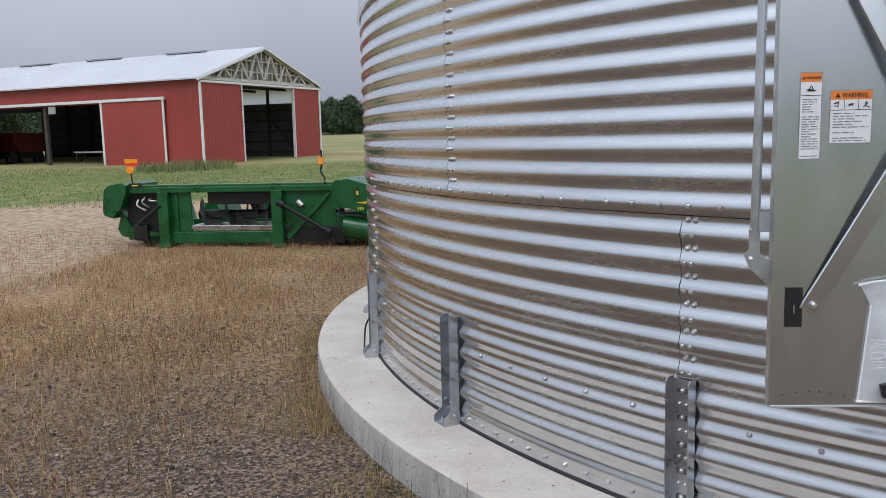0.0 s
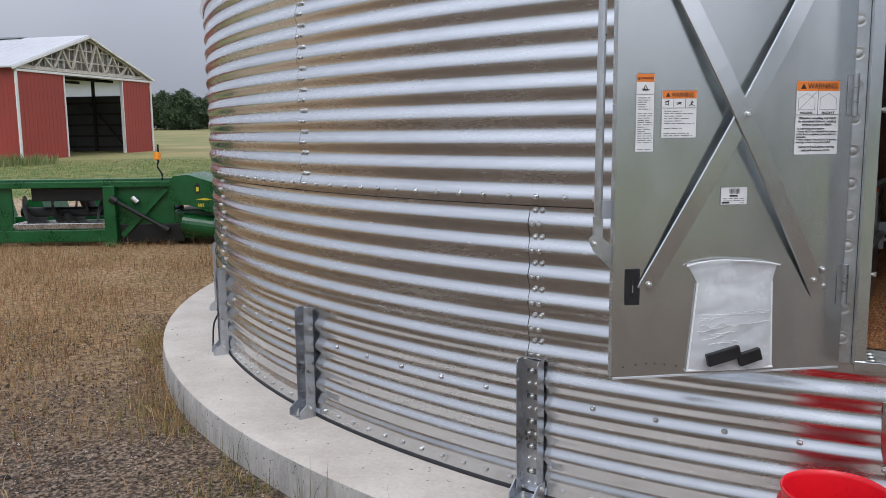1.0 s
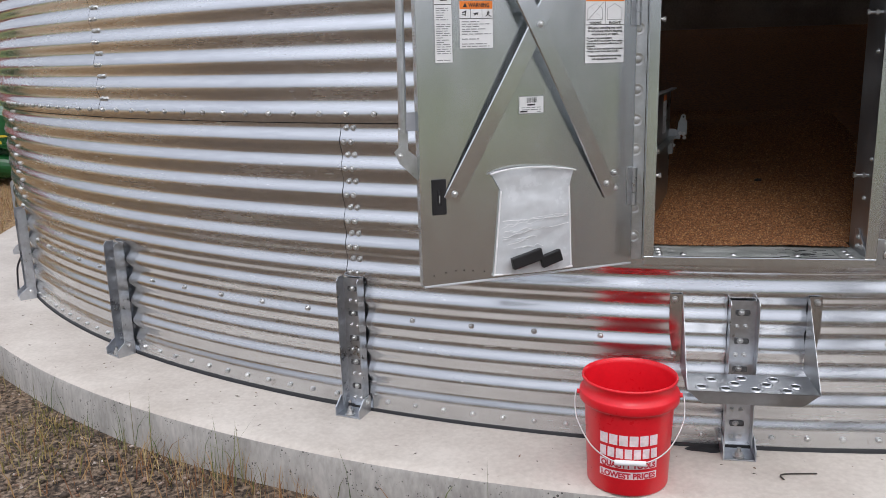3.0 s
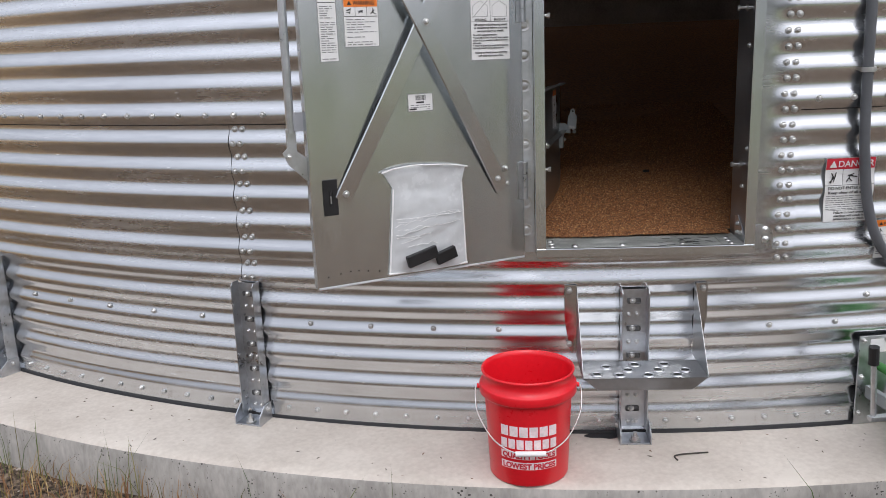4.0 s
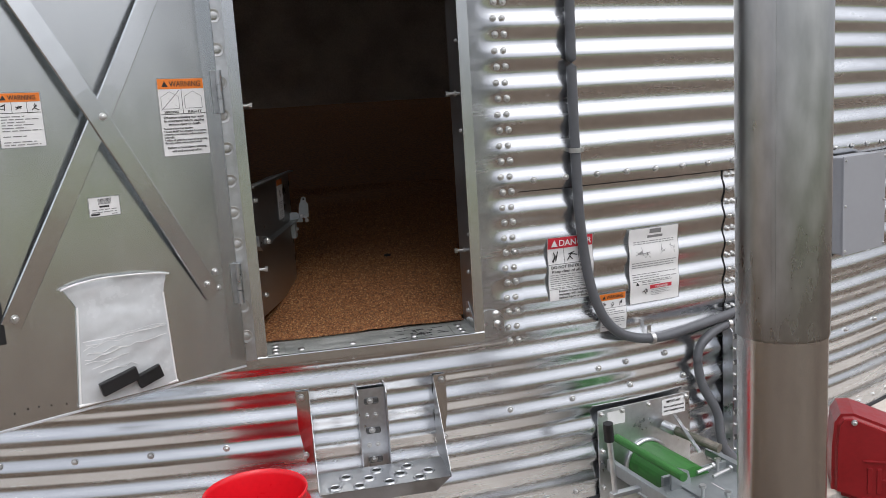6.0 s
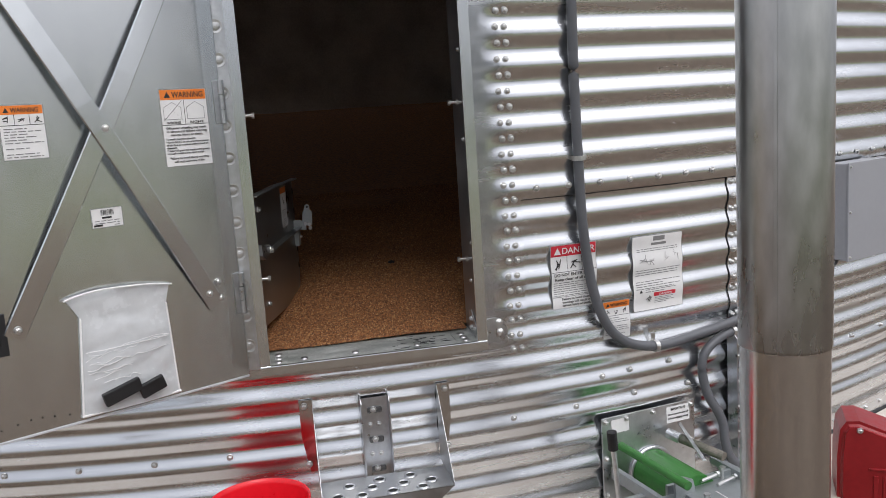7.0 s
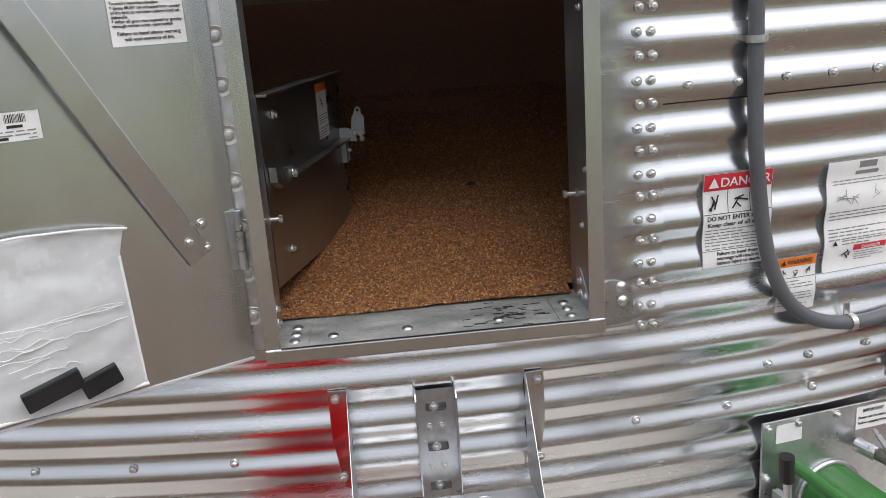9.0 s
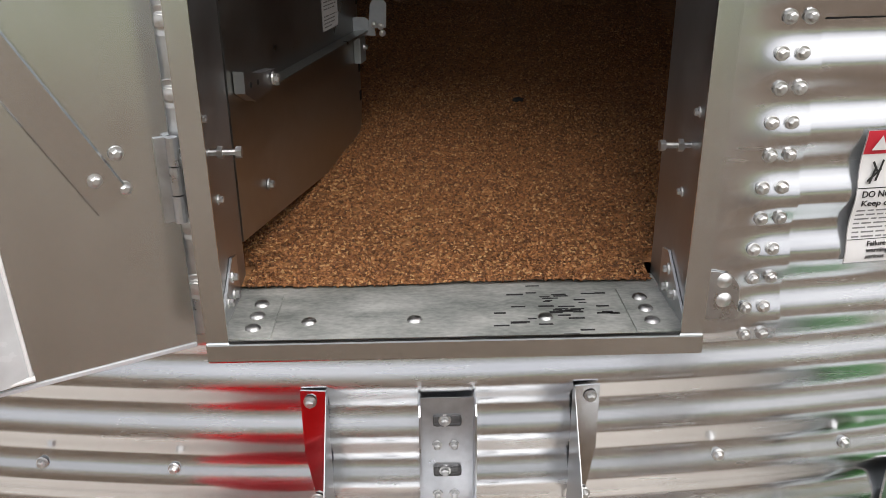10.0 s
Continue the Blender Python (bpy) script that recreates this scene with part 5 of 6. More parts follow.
# ---- unloading tube and sweep gearbox ----
ul = thing("bin_unloader", wall_pose(-106.85, 0.012), "green unloading tube with grey gear frame through a wall plate", "unloader")
part("wall_plate", boxed(-0.188, 0.215, -0.006, 0.0, BASE + 0.002, 0.294, 0.0015), M_GALV, ul)
for x in (-0.172, -0.085, 0.03, 0.198):
    for z in (0.278, 0.14, 0.0):
        if z > 0.2 or abs(x) > 0.15:
            share("bolt", BOLT, ul, Matrix.Translation((x, -0.006, z)))
its = []
sticker(ul, "blank_label", "blank white label", Matrix.Translation((-0.150, -0.0068, 0.284)), 0.078, 0.054, its)
its = [('text', "IMPORTANT", 0.020, -0.018, 0.013, M_INK, 0.064), ('text', "Power must be shut off", 0.008, -0.036, 0.0105, M_INK, 0.09), ('text', "before engaging sweep", 0.008, -0.051, 0.0105, M_INK, 0.09)]
sticker(ul, "important_label", "white label headed important", Matrix.Translation((0.088, -0.0068, 0.286)), 0.106, 0.066, its)
TZ = 0.058
bm = rodded((0.015, -0.006, TZ), (0.015, -0.27, TZ), 0.082, 40)
part("tube", bm, M_TUBE, ul, "bright green painted tube", smooth=False)
part("collar", lathe([(0.083, 0), (0.094, 0), (0.094, 0.010), (0.083, 0.010)], 40, m=Matrix.Translation((0.015, -0.006, TZ)) @ Matrix.Rotation(radians(90), 4, 'X')), M_GALV, ul, smooth=True)
part("control_pipe", rodded((-0.12, -0.02, 0.185), (-0.10, -0.37, 0.170), 0.0155, 16), M_TUBE, ul, "green painted control pipe")
bm = rodded((0.085, -0.02, 0.190), (0.155, -0.24, 0.165), 0.0165, 16)
M_RUST = mat("rusty_pipe", (0.10, 0.11, 0.08), 0.55, 0.6, 0.3, 14, 70, 0.15, second=(0.30, 0.27, 0.23))
part("control_pipe", bm, M_RUST, ul, "bare weathered steel control pipe")
bm = rodded((0.085, -0.02, 0.190), (0.10, -0.075, 0.184), 0.0195, 16)
part("pipe_end", bm, M_GALV, ul)
part("flat_bar", boxed(-0.006, 0.006, -0.26, 0.0, -0.003, 0.003, 0.001, Matrix.Translation((0.135, -0.02, 0.22)) @ Matrix.Rotation(radians(-19), 4, 'Z') @ Matrix.Rotation(radians(8), 4, 'X')), M_GALV, ul)
# gear frame: folded plates ahead of the tube
M_GEAR = mat("grey_zinc_plate", (0.36, 0.385, 0.39), 0.42, 0.7, 0.12, 6, 50, 0.08)
part("deck", boxed(-0.06, 0.20, -0.62, -0.24, 0.096, 0.104, 0.002), M_GEAR, ul, "flat blue-grey top plate")
part("side_channel", boxed(-0.165, -0.145, -0.50, -0.02, 0.070, 0.115, 0.003), M_GEAR, ul)
part("side_channel", boxed(-0.145, -0.115, -0.52, -0.16, 0.040, 0.046, 0.001), M_GEAR, ul)
part("cross_plate", boxed(-0.10, 0.20, -0.262, -0.248, -0.03, 0.125, 0.002), M_GEAR, ul)
part("upright", prism([(-0.10, 0.05), (-0.10, 0.150), (-0.07, 0.168), (-0.03, 0.150), (-0.02, 0.11), (-0.02, 0.05)], -0.305, -0.295), M_GEAR, ul)
part("body_box", boxed(-0.13, 0.19, -0.64, -0.262, BASE + 0.001, 0.096, 0.006), M_GEAR, ul)
part("frame_rail", boxed(0.165, 0.19, -0.40, -0.15, 0.105, 0.130, 0.002), M_GEAR, ul)
for a, b in (((0.02, -0.285, 0.125), (0.09, -0.275, 0.127)), ((0.05, -0.33, 0.122), (0.13, -0.315, 0.124)), ((-0.05, -0.40, 0.104), (-0.05, -0.40, 0.135)), ((0.12, -0.27, 0.104), (0.12, -0.27, 0.138)), ((0.0, -0.46, 0.104), (0.0, -0.46, 0.124)), ((-0.155, -0.47, 0.115), (-0.155, -0.47, 0.135))):
    bm = rodded(a, b, 0.006, 10)
    rod(bm, b, tuple(Vector(b) + (Vector(b) - Vector(a)).normalized() * 0.01), 0.0115, 6)
    part("stud", bm, M_BOLT, ul)
lev = part("lever", rodded((-0.258, -0.21, 0.085), (-0.285, -0.225, 0.300), 0.009, 12), M_GALV, ul)
part("grip", rodded((-0.2835, -0.224, 0.282), (-0.290, -0.228, 0.345), 0.0165, 16), M_BLACK, lev, "black plastic grip")
part("lever_link", boxed(-0.275, -0.145, -0.225, -0.20, 0.075, 0.090, 0.002), M_GALV, ul)
cm = Matrix.Translation((0.035, -0.335, 0.1052)) @ Matrix.Rotation(radians(-90), 4, 'X') @ Matrix.Rotation(radians(10), 4, 'Z')
its = [('text', "Open", 0.014, -0.052, 0.034, M_INK, 0.075), ('bar', 0.02, -0.020, 0.08, 0.006, M_INK), ('poly', [(0.098, -0.010), (0.098, -0.028), (0.118, -0.022)], M_INK)]
sticker(ul, "open_label", "white label reading open with a black arrow", cm, 0.13, 0.066, its)

# ---- upright pipe ----
PP = (2.764, 1.373)
pp = thing("upright_pipe", pose(PP[0], PP[1], -0.02), "thick upright galvanised pipe, dull above and bright below", "pipe")
part("upper_tube", lathe([(0.094, 1.092), (0.0985, 1.093), (0.0985, 1.098), (0.0985, 2.5), (0.0985, 4.3)], 64), M_PIPE, pp, "dull scuffed galvanised tube", smooth=True)
part("lower_tube", lathe([(0.0955, 0.0), (0.0955, 0.5), (0.0955, 1.10)], 64), M_PIPE2, pp, "bright clean galvanised tube", smooth=True)
a = math.radians(109)
part("weld_seam", boxed(-0.004, 0.004, -0.002, 0.002, 1.098, 4.29, 0.001, Matrix.Rotation(a, 4, 'Z') @ Matrix.Translation((0, 0.0985, 0))), M_PIPE, pp, "raised lengthwise weld seam")
part("foot_plate", boxed(-0.14, 0.14, -0.14, 0.14, 0.0, 0.012, 0.002), M_GALV, pp)

# ---- red machine housing ----
hx, hy = 3.872, 1.768
rh = thing("machine_housing", pose(hx, hy, -0.05, 0, 0, -58), "red painted machine guard with raised blank lettering", "machine guard")
pts = [(-0.02, 0.21), (-0.02, 0.38), (-0.012, 0.475), (0.008, 0.508), (0.05, 0.512), (0.40, 0.38), (0.52, 0.33), (0.56, 0.28), (0.56, 0.12), (0.30, 0.12)]
bm = prism(pts, 0.0, 0.18)
bmesh.ops.bevel(bm, geom=[e for e in bm.edges if abs(e.verts[0].co.y - e.verts[1].co.y) < 1e-6 and e.verts[0].co.y < 0.01], offset=0.018, segments=3, affect='EDGES')
part("cover", bm, M_HOUSING, rh)
for x in (0.34, 0.50):
    part("leg", boxed(x, x + 0.04, 0.03, 0.07, 0.0, 0.13), M_HOUSING, rh)
for x0, x1, z0, z1 in ((0.08, 0.34, 0.34, 0.348), (0.08, 0.34, 0.20, 0.208), (0.095, 0.11, 0.225, 0.32), (0.125, 0.14, 0.225, 0.32), (0.14, 0.175, 0.265, 0.28), (0.20, 0.215, 0.225, 0.32), (0.215, 0.26, 0.305, 0.32), (0.215, 0.26, 0.225, 0.24)):
    part("raised_mark", boxed(x0, x1, -0.005, 0.002, z0, z1, 0.002), M_HOUSING, rh)
share("bolt", BOLT, rh, Matrix.Translation((0.05, -0.002, 0.485)))
share("bolt", BOLT, rh, Matrix.Translation((0.30, -0.002, 0.385)))

# ---- corn head ----
CH = pose(-3.46, 12.94, ground_z(0, 12.94) - 0.01, 0, 0, -3.0)
ch = thing("corn_head", CH, "green harvester corn head parked on dry grass, seen from behind", "harvester head")
U = 0.00932


def hx_(px):
    return (px - 430) * U


def hz_(py):
    return (437 - py) * U * 0.95


def hbox(name, px0, px1, py0, py1, y0, y1, ma, label="", bevel=0.012, parent=None):
    return part(name, boxed(hx_(px0), hx_(px1), y0, y1, hz_(py1), hz_(py0), bevel), ma, parent or ch, label)


hbox("top_beam", 214, 600, 327, 337, 0.0, 0.16, M_GREEN)
hbox("rear_rail", 225, 590, 331, 341, -0.05, 0.0, M_GREEN)
for p0, p1 in ((285, 303), (481, 499)):
    hbox("post", p0, p1, 338, 436, -0.10, 0.02, M_GREEN)
    hbox("post_foot", p0 - 1, p1 + 1, 431, 438, -0.14, 0.06, M_GREEN)
hbox("back_panel", 300, 338, 338, 428, 0.02, 0.06, M_GREEN)
hbox("back_panel", 498, 586, 338, 425, 0.02, 0.06, M_GREEN)
hbox("panel_rib", 312, 316, 345, 420, -0.01, 0.02, M_GREEN, bevel=0.004)
hbox("panel_rib", 320, 338, 405, 410, -0.02, 0.02, M_GREEN, bevel=0.004)
hbox("lower_beam", 300, 486, 410, 430, -0.02, 0.10, M_GREEN)
hbox("deck_plate", 336, 486, 399, 409, 0.02, 0.55, M_WORN, "polished worn steel trough")
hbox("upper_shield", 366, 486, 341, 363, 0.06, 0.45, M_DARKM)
bm = rodded((hx_(338), 0.34, hz_(383)), (hx_(590), 0.34, hz_(383)), 0.075, 18)
au = part("auger", bm, M_DARKM, ch, "dark auger with worn spiral flights")
for k, (pc, sgn) in enumerate(((352, 1), (402, 1), (452, -1), (430, 1))):
    bm = bmesh.new()
    prev = None
    N = 30
    for i in range(N + 1):
        a = 2 * math.pi * i / N * 1.05 + k
        x = hx_(pc) + sgn * 0.34 * (i / N - 0.5)
        pr = [bm.verts.new((x, 0.34 + r * math.cos(a), hz_(383) + r * math.sin(a))) for r in (0.07, 0.25)]
        if prev:
            bm.faces.new((prev[0], prev[1], pr[1], pr[0]))
        prev = pr
    bmesh.ops.solidify(bm, geom=bm.faces[:], thickness=0.012)
    part("flight", bm, M_FLIGHT, au, smooth=True)
hbox("trough_back", 300, 600, 396, 425, 0.85, 0.9, M_GREEN)
# dark slabs stand in for the shadow under the head
hbox("lower_shadow_fill", 500, 600, 402, 432, 0.0, 0.5, M_DARKM)
hbox("lower_shadow_fill", 250, 300, 415, 436, 0.0, 0.5, M_DARKM)
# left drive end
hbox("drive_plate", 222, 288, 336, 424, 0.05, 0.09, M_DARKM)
part("end_shield", prism([(hx_(192), hz_(378)), (hx_(190), hz_(372)), (hx_(194), hz_(334)), (hx_(203), hz_(326)), (hx_(226), hz_(322)), (hx_(234), hz_(326)), (hx_(232), hz_(340)), (hx_(222), hz_(366)), (hx_(214), hz_(372)), (hx_(208), hz_(384))], -0.14, 0.9), M_GREEN, ch, "rounded green end shield")
part("end_skid", prism([(hx_(216), hz_(372)), (hx_(206), hz_(404)), (hx_(212), hz_(416)), (hx_(262), hz_(430)), (hx_(288), hz_(432)), (hx_(288), hz_(415)), (hx_(230), hz_(400))], 0.0, 0.7), M_GREEN, ch)
hbox("gearbox", 236, 262, 395, 425, -0.05, 0.12, M_DARKM, bevel=0.04)
part("drive_shaft", rodded((hx_(248), -0.08, hz_(395)), (hx_(290), -0.09, hz_(362)), 0.03, 14), M_DARKM, ch, "black folding drive shaft")
for a, b in (((246, 352), (258, 372)), ((258, 348), (264, 366)), ((268, 350), (280, 356))):
    part("hose", tube_curve([(hx_(a[0]), 0.02, hz_(a[1])), (hx_((a[0] + b[0]) / 2 - 6), -0.04, hz_((a[1] + b[1]) / 2)), (hx_(b[0]), 0.02, hz_(b[1]))], 0.014, 8, 5), M_WORN, ch, "grey hydraulic hose")
hbox("data_plate", 234, 258, 323, 331, -0.06, -0.055, M_BLACK, "small black plate with pale bar", 0.002)
hbox("plate_mark", 240, 252, 326, 328, -0.064, -0.0605, M_YELLOW, bevel=0.001)
# right drive end
part("brace", prism([(hx_(508), hz_(424)), (hx_(502), hz_(418)), (hx_(572), hz_(345)), (hx_(580), hz_(345))], -0.03, 0.02), M_GREEN, ch)
part("drive_shaft", rodded((hx_(497), -0.10, hz_(361)), (hx_(574), -0.10, hz_(409)), 0.030, 14), M_DARKM, ch, "black folding drive shaft")
for q in ((497, 361), (574, 409)):
    part("shaft_joint", rodded((hx_(q[0] - 4), -0.10, hz_(q[1] - 3)), (hx_(q[0] + 5), -0.10, hz_(q[1] + 3)), 0.055, 14), M_DARKM, ch)
part("hydraulic_valve", rodded((hx_(524), -0.05, hz_(358)), (hx_(532), -0.05, hz_(366)), 0.045, 12), M_WORN, ch)
rs_ = part("end_shield", prism([(hx_(583), hz_(370)), (hx_(585), hz_(332)), (hx_(592), hz_(323)), (hx_(614), hz_(321)), (hx_(650), hz_(333)), (hx_(700), hz_(348)), (hx_(700), hz_(398)), (hx_(645), hz_(382)), (hx_(612), hz_(370))], -0.18, 0.9), M_GREEN, ch, "rounded green end shield with yellow stripe")
part("maker_badge", prism([(hx_(624), hz_(350)), (hx_(624), hz_(338)), (hx_(628), hz_(334)), (hx_(632), hz_(338)), (hx_(632), hz_(350)), (hx_(628), hz_(353))], -0.186, -0.1815), M_INK, rs_, "dark oval badge with yellow edge")
part("maker_badge", prism([(hx_(626), hz_(348)), (hx_(626), hz_(341)), (hx_(630), hz_(341)), (hx_(630), hz_(348))], -0.190, -0.1865), M_YELLOW, rs_)
part("stripe", prism([(hx_(625), hz_(361)), (hx_(640), hz_(363)), (hx_(650), hz_(362)), (hx_(640), hz_(359))], -0.186, -0.1815), M_YELLOW, rs_, "yellow stripe")
for q in (628, 631.5, 635):
    part("number_bar", boxed(hx_(q), hx_(q + 2), -0.186, -0.1815, hz_(373), hz_(368)), M_YELLOW, rs_)
bm = rodded((hx_(600), 0.0, hz_(402)), (hx_(660), 0.0, hz_(412)), 0.16, 22)
part("gear_case", bm, M_GREEN, ch)
hbox("end_skid", 583, 668, 380, 428, 0.02, 0.7, M_GREEN, bevel=0.05)
# row unit snouts ahead of the trough
for k in range(5):
    x = hx_(235 + 95 * k)
    part("snout", prism([(x - 0.22, 0.15), (x - 0.10, 0.62), (x + 0.10, 0.62), (x + 0.22, 0.15)], 0.95, 1.9), M_GREEN, ch)
# warning lamps
wl1 = part("lamp_stalk", tube_curve([(hx_(240), 0.0, hz_(328)), (hx_(238), 0.0, hz_(316)), (hx_(236), 0.0, hz_(300))], 0.012, 8, 4), M_DARKM, ch)
part("amber_lamp", rodded((hx_(236.5), -0.03, hz_(300)), (hx_(236.5), 0.03, hz_(300)), 0.055, 18), M_AMBER, wl1, "round amber lamp")
part("marker_board", boxed(hx_(226), hx_(248), 0.035, 0.045, hz_(293.5), hz_(284), 0.004), M_REFL, wl1, "orange-red reflective board")
part("marker_board", boxed(hx_(225), hx_(248), 0.03, 0.034, hz_(288), hz_(281), 0.004), M_AMBER, wl1)
wl2 = part("lamp_stalk", tube_curve([(hx_(570), 0.0, hz_(330)), (hx_(570), 0.0, hz_(320)), (hx_(564), 0.0, hz_(308)), (hx_(566), 0.0, hz_(296)), (hx_(566), 0.0, hz_(272))], 0.014, 8, 4), M_DARKM, ch)
part("amber_lamp", rodded((hx_(565), -0.02, hz_(297)), (hx_(565), 0.0, hz_(285)), 0.045, 14), M_AMBER, wl2, "amber lamp")

# dark stain where water ran off a stiffener's foot
sn = thing("stain", DP @ Matrix.Translation((-0.09, -0.03, BASE + 0.0012)), "black oily stain on the slab at the bin's foot", "stain")
bm = bmesh.new()
bm.faces.new([bm.verts.new(((0.075 + 0.025 * noise.noise(Vector((math.cos(a), math.sin(a), 3)))) * math.cos(a), 0.022 * math.sin(a) * (1 + 0.5 * noise.noise(Vector((math.cos(a) * 2, math.sin(a) * 2, 7)))), 0)) for a in [2 * math.pi * i / 26 for i in range(26)]])
part("film", bm, M_SEAL, sn)


# ---- barn ----
# white translucent stand-in for the sky that shows through under the far eave
M_SKY_GAP = bpy.data.materials.new("sky_gap_sheet")
M_SKY_GAP.use_nodes = True
gl = M_SKY_GAP.node_tree.nodes.new("ShaderNodeBsdfTranslucent")
gl.inputs[0].default_value = (0.85, 0.87, 0.88, 1)
M_SKY_GAP.node_tree.links.new(gl.outputs[0], M_SKY_GAP.node_tree.nodes["Material Output"].inputs[0])
BN = Matrix.Translation((-16.28, 45.1, 0.37)) @ Matrix.Rotation(math.atan2(10.93, 4.0), 4, 'Z')
# local x along the gable wall, y along the long wall to the west, z up
barn = thing("barn", BN, "long red metal barn with open sliding doors and open truss gable", "barn")
GW, LEN, EAVE, APEX = 11.64, 32.0, 4.72, 6.72


def bbox(name, x0, x1, y0, y1, z0, z1, ma, label="", parent=None, bevel=0.0):
    return part(name, boxed(x0, x1, y0, y1, z0, z1, bevel), ma, parent or barn, label)


T = 0.12


def ribs(x0, x1, y0, y1, z0, z1, along, n, ma, name="wall_panel"):
    """Metal cladding with upright ribs."""
    w = part(name, boxed(x0, x1, y0, y1, z0, z1), ma, barn)
    me = None
    for k in range(n):
        t = (k + 0.5) / n
        at = (x0 + (x1 - x0) * t, y0 - 0.004, (z0 + z1) / 2) if along == 'x' else (x0 - 0.004, y0 + (y1 - y0) * t, (z0 + z1) / 2)
        if me is None:
            hx0, hy0 = (0.012, 0.004) if along == 'x' else (0.004, 0.012)
            me = part("rib", boxed(-hx0, hx0, -hy0, hy0, -(z1 - z0) / 2, (z1 - z0) / 2), ma, w, m=Matrix.Translation(at)).data
        else:
            share("rib", me, w, Matrix.Translation(at))
    return w


# gable wall: red, doorway, red; local y=0 faces the yard
ribs(0.0, 3.55, 0, T, -0.3, EAVE - 0.25, 'x', 12, M_BARN)
ribs(8.75, GW, 0, T, -0.3, EAVE - 0.25, 'x', 9, M_BARN)
bbox("door_track", 0.0, GW, -0.10, 0.06, EAVE - 0.25, EAVE - 0.13, M_TRIM, "white door track")
bbox("corner_trim", -0.09, 0.05, -0.08, 0.0, -0.4, EAVE - 0.25, M_TRIM)
bbox("corner_trim", GW - 0.08, GW + 0.05, -0.06, 0.0, -0.3, EAVE - 0.25, M_TRIM)
bbox("jamb", 3.52, 3.60, -0.05, 0.14, -0.3, EAVE - 0.25, M_TRIM)
bbox("jamb", 8.68, 8.75, -0.05, 0.14, -0.3, EAVE - 0.25, M_TRIM)
# open truss in the gable
part("gable_back", prism([(0.0, EAVE - 0.08), (GW, EAVE - 0.08), (GW / 2, APEX)], 0.30, 0.34), M_GABLE, barn, "grey weathered gable sheeting behind the truss")


def beam(p, q, t=0.075, y=0.05, ma=None):
    a, b = Vector((p[0], y, p[1])), Vector((q[0], y, q[1]))
    d = b - a
    m = Matrix.Translation((a + b) / 2) @ d.to_track_quat('X', 'Z').to_matrix().to_4x4()
    part("truss_member", boxed(-d.length / 2, d.length / 2, -0.05, 0.05, -t, t, 0, m), ma or M_TRUSS, barn)


def top_z(x):
    return EAVE + (APEX - EAVE) * (1 - abs(x - GW / 2) / (GW / 2)) - 0.1


beam((0, EAVE - 0.05), (GW / 2, APEX - 0.08))
beam((GW, EAVE - 0.05), (GW / 2, APEX - 0.08))
beam((0, EAVE), (GW, EAVE), 0.09)
lows = [GW * k / 8 for k in range(0, 9)]
ups = [GW * (k + 0.5) / 8 for k in range(0, 8)]
for k, u in enumerate(ups):
    beam((u, top_z(u)), (lows[k], EAVE), 0.05)
    beam((u, top_z(u)), (lows[k + 1], EAVE), 0.05)
for k in range(1, 24):
    x = GW * k / 24
    if top_z(x) - EAVE > 0.25:
        beam((x, EAVE), (x, top_z(x)), 0.022, 0.18, M_TRIM if k % 4 == 0 else M_TRUSS)
for f in (0.28, 0.6):
    z = EAVE + (APEX - EAVE) * f
    hw = GW / 2 * (1 - f)
    beam((GW / 2 - hw, z), (GW / 2 + hw, z), 0.03, 0.14)
# long wall towards the yard, local x=0, running along +y
ribs(0, T, T, 2.6, -0.3, EAVE, 'y', 9, M_BARN)
ribs(0, T, 2.6, 7.2, -0.3, EAVE, 'y', 16, M_BARN)
sd = part("sliding_door", boxed(-0.16, -0.06, 2.55, 7.15, -0.25, 3.62), M_BARN, barn, "red sliding door hung on a white track")
bbox("door_trim", -0.20, -0.14, 2.45, 2.57, -0.25, 3.66, M_TRIM, parent=sd)
bbox("door_trim", -0.20, -0.14, 7.12, 7.26, -0.25, 3.66, M_TRIM, parent=sd)
bbox("door_track", -0.24, -0.05, 2.4, 17.6, 3.62, 3.78, M_TRIM, "white door track")
ribs(0, T, 7.2, 16.6, 3.55, EAVE, 'y', 30, M_BARN)
ribs(0, T, 16.6, LEN, -0.3, EAVE, 'y', 50, M_BARN)
bbox("door_post", -0.02, 0.16, 11.9, 12.15, -0.3, 3.6, M_POST)
bbox("door_trim", -0.10, 0.02, 16.45, 16.62, -0.3, 3.6, M_TRIM)
# far walls: sheeting coloured dark for indoor shade, bright strip for sky under the eave, an opening to the woods
bbox("back_wall", GW - T, GW, 0, 26.0, -0.3, 3.7, M_CLAD, "dull grey sheeting, coloured dark for the shade inside")
# bright strip added in place of the sky gap
bbox("sky_gap_panel", GW - T, GW - T + 0.01, 0, 9.6, 3.7, EAVE, M_SKY_GAP, "translucent white strip standing in for sky seen under the eave")
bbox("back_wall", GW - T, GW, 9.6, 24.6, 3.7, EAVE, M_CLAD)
bbox("sky_gap_panel", GW - T, GW - T + 0.01, 24.6, 26.0, 3.7, EAVE, M_SKY_GAP)
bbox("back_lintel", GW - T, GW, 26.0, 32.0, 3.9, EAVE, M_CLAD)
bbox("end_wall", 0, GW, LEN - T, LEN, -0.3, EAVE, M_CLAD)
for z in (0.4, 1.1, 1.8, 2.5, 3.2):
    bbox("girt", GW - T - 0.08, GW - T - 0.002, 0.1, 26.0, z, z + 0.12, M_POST)
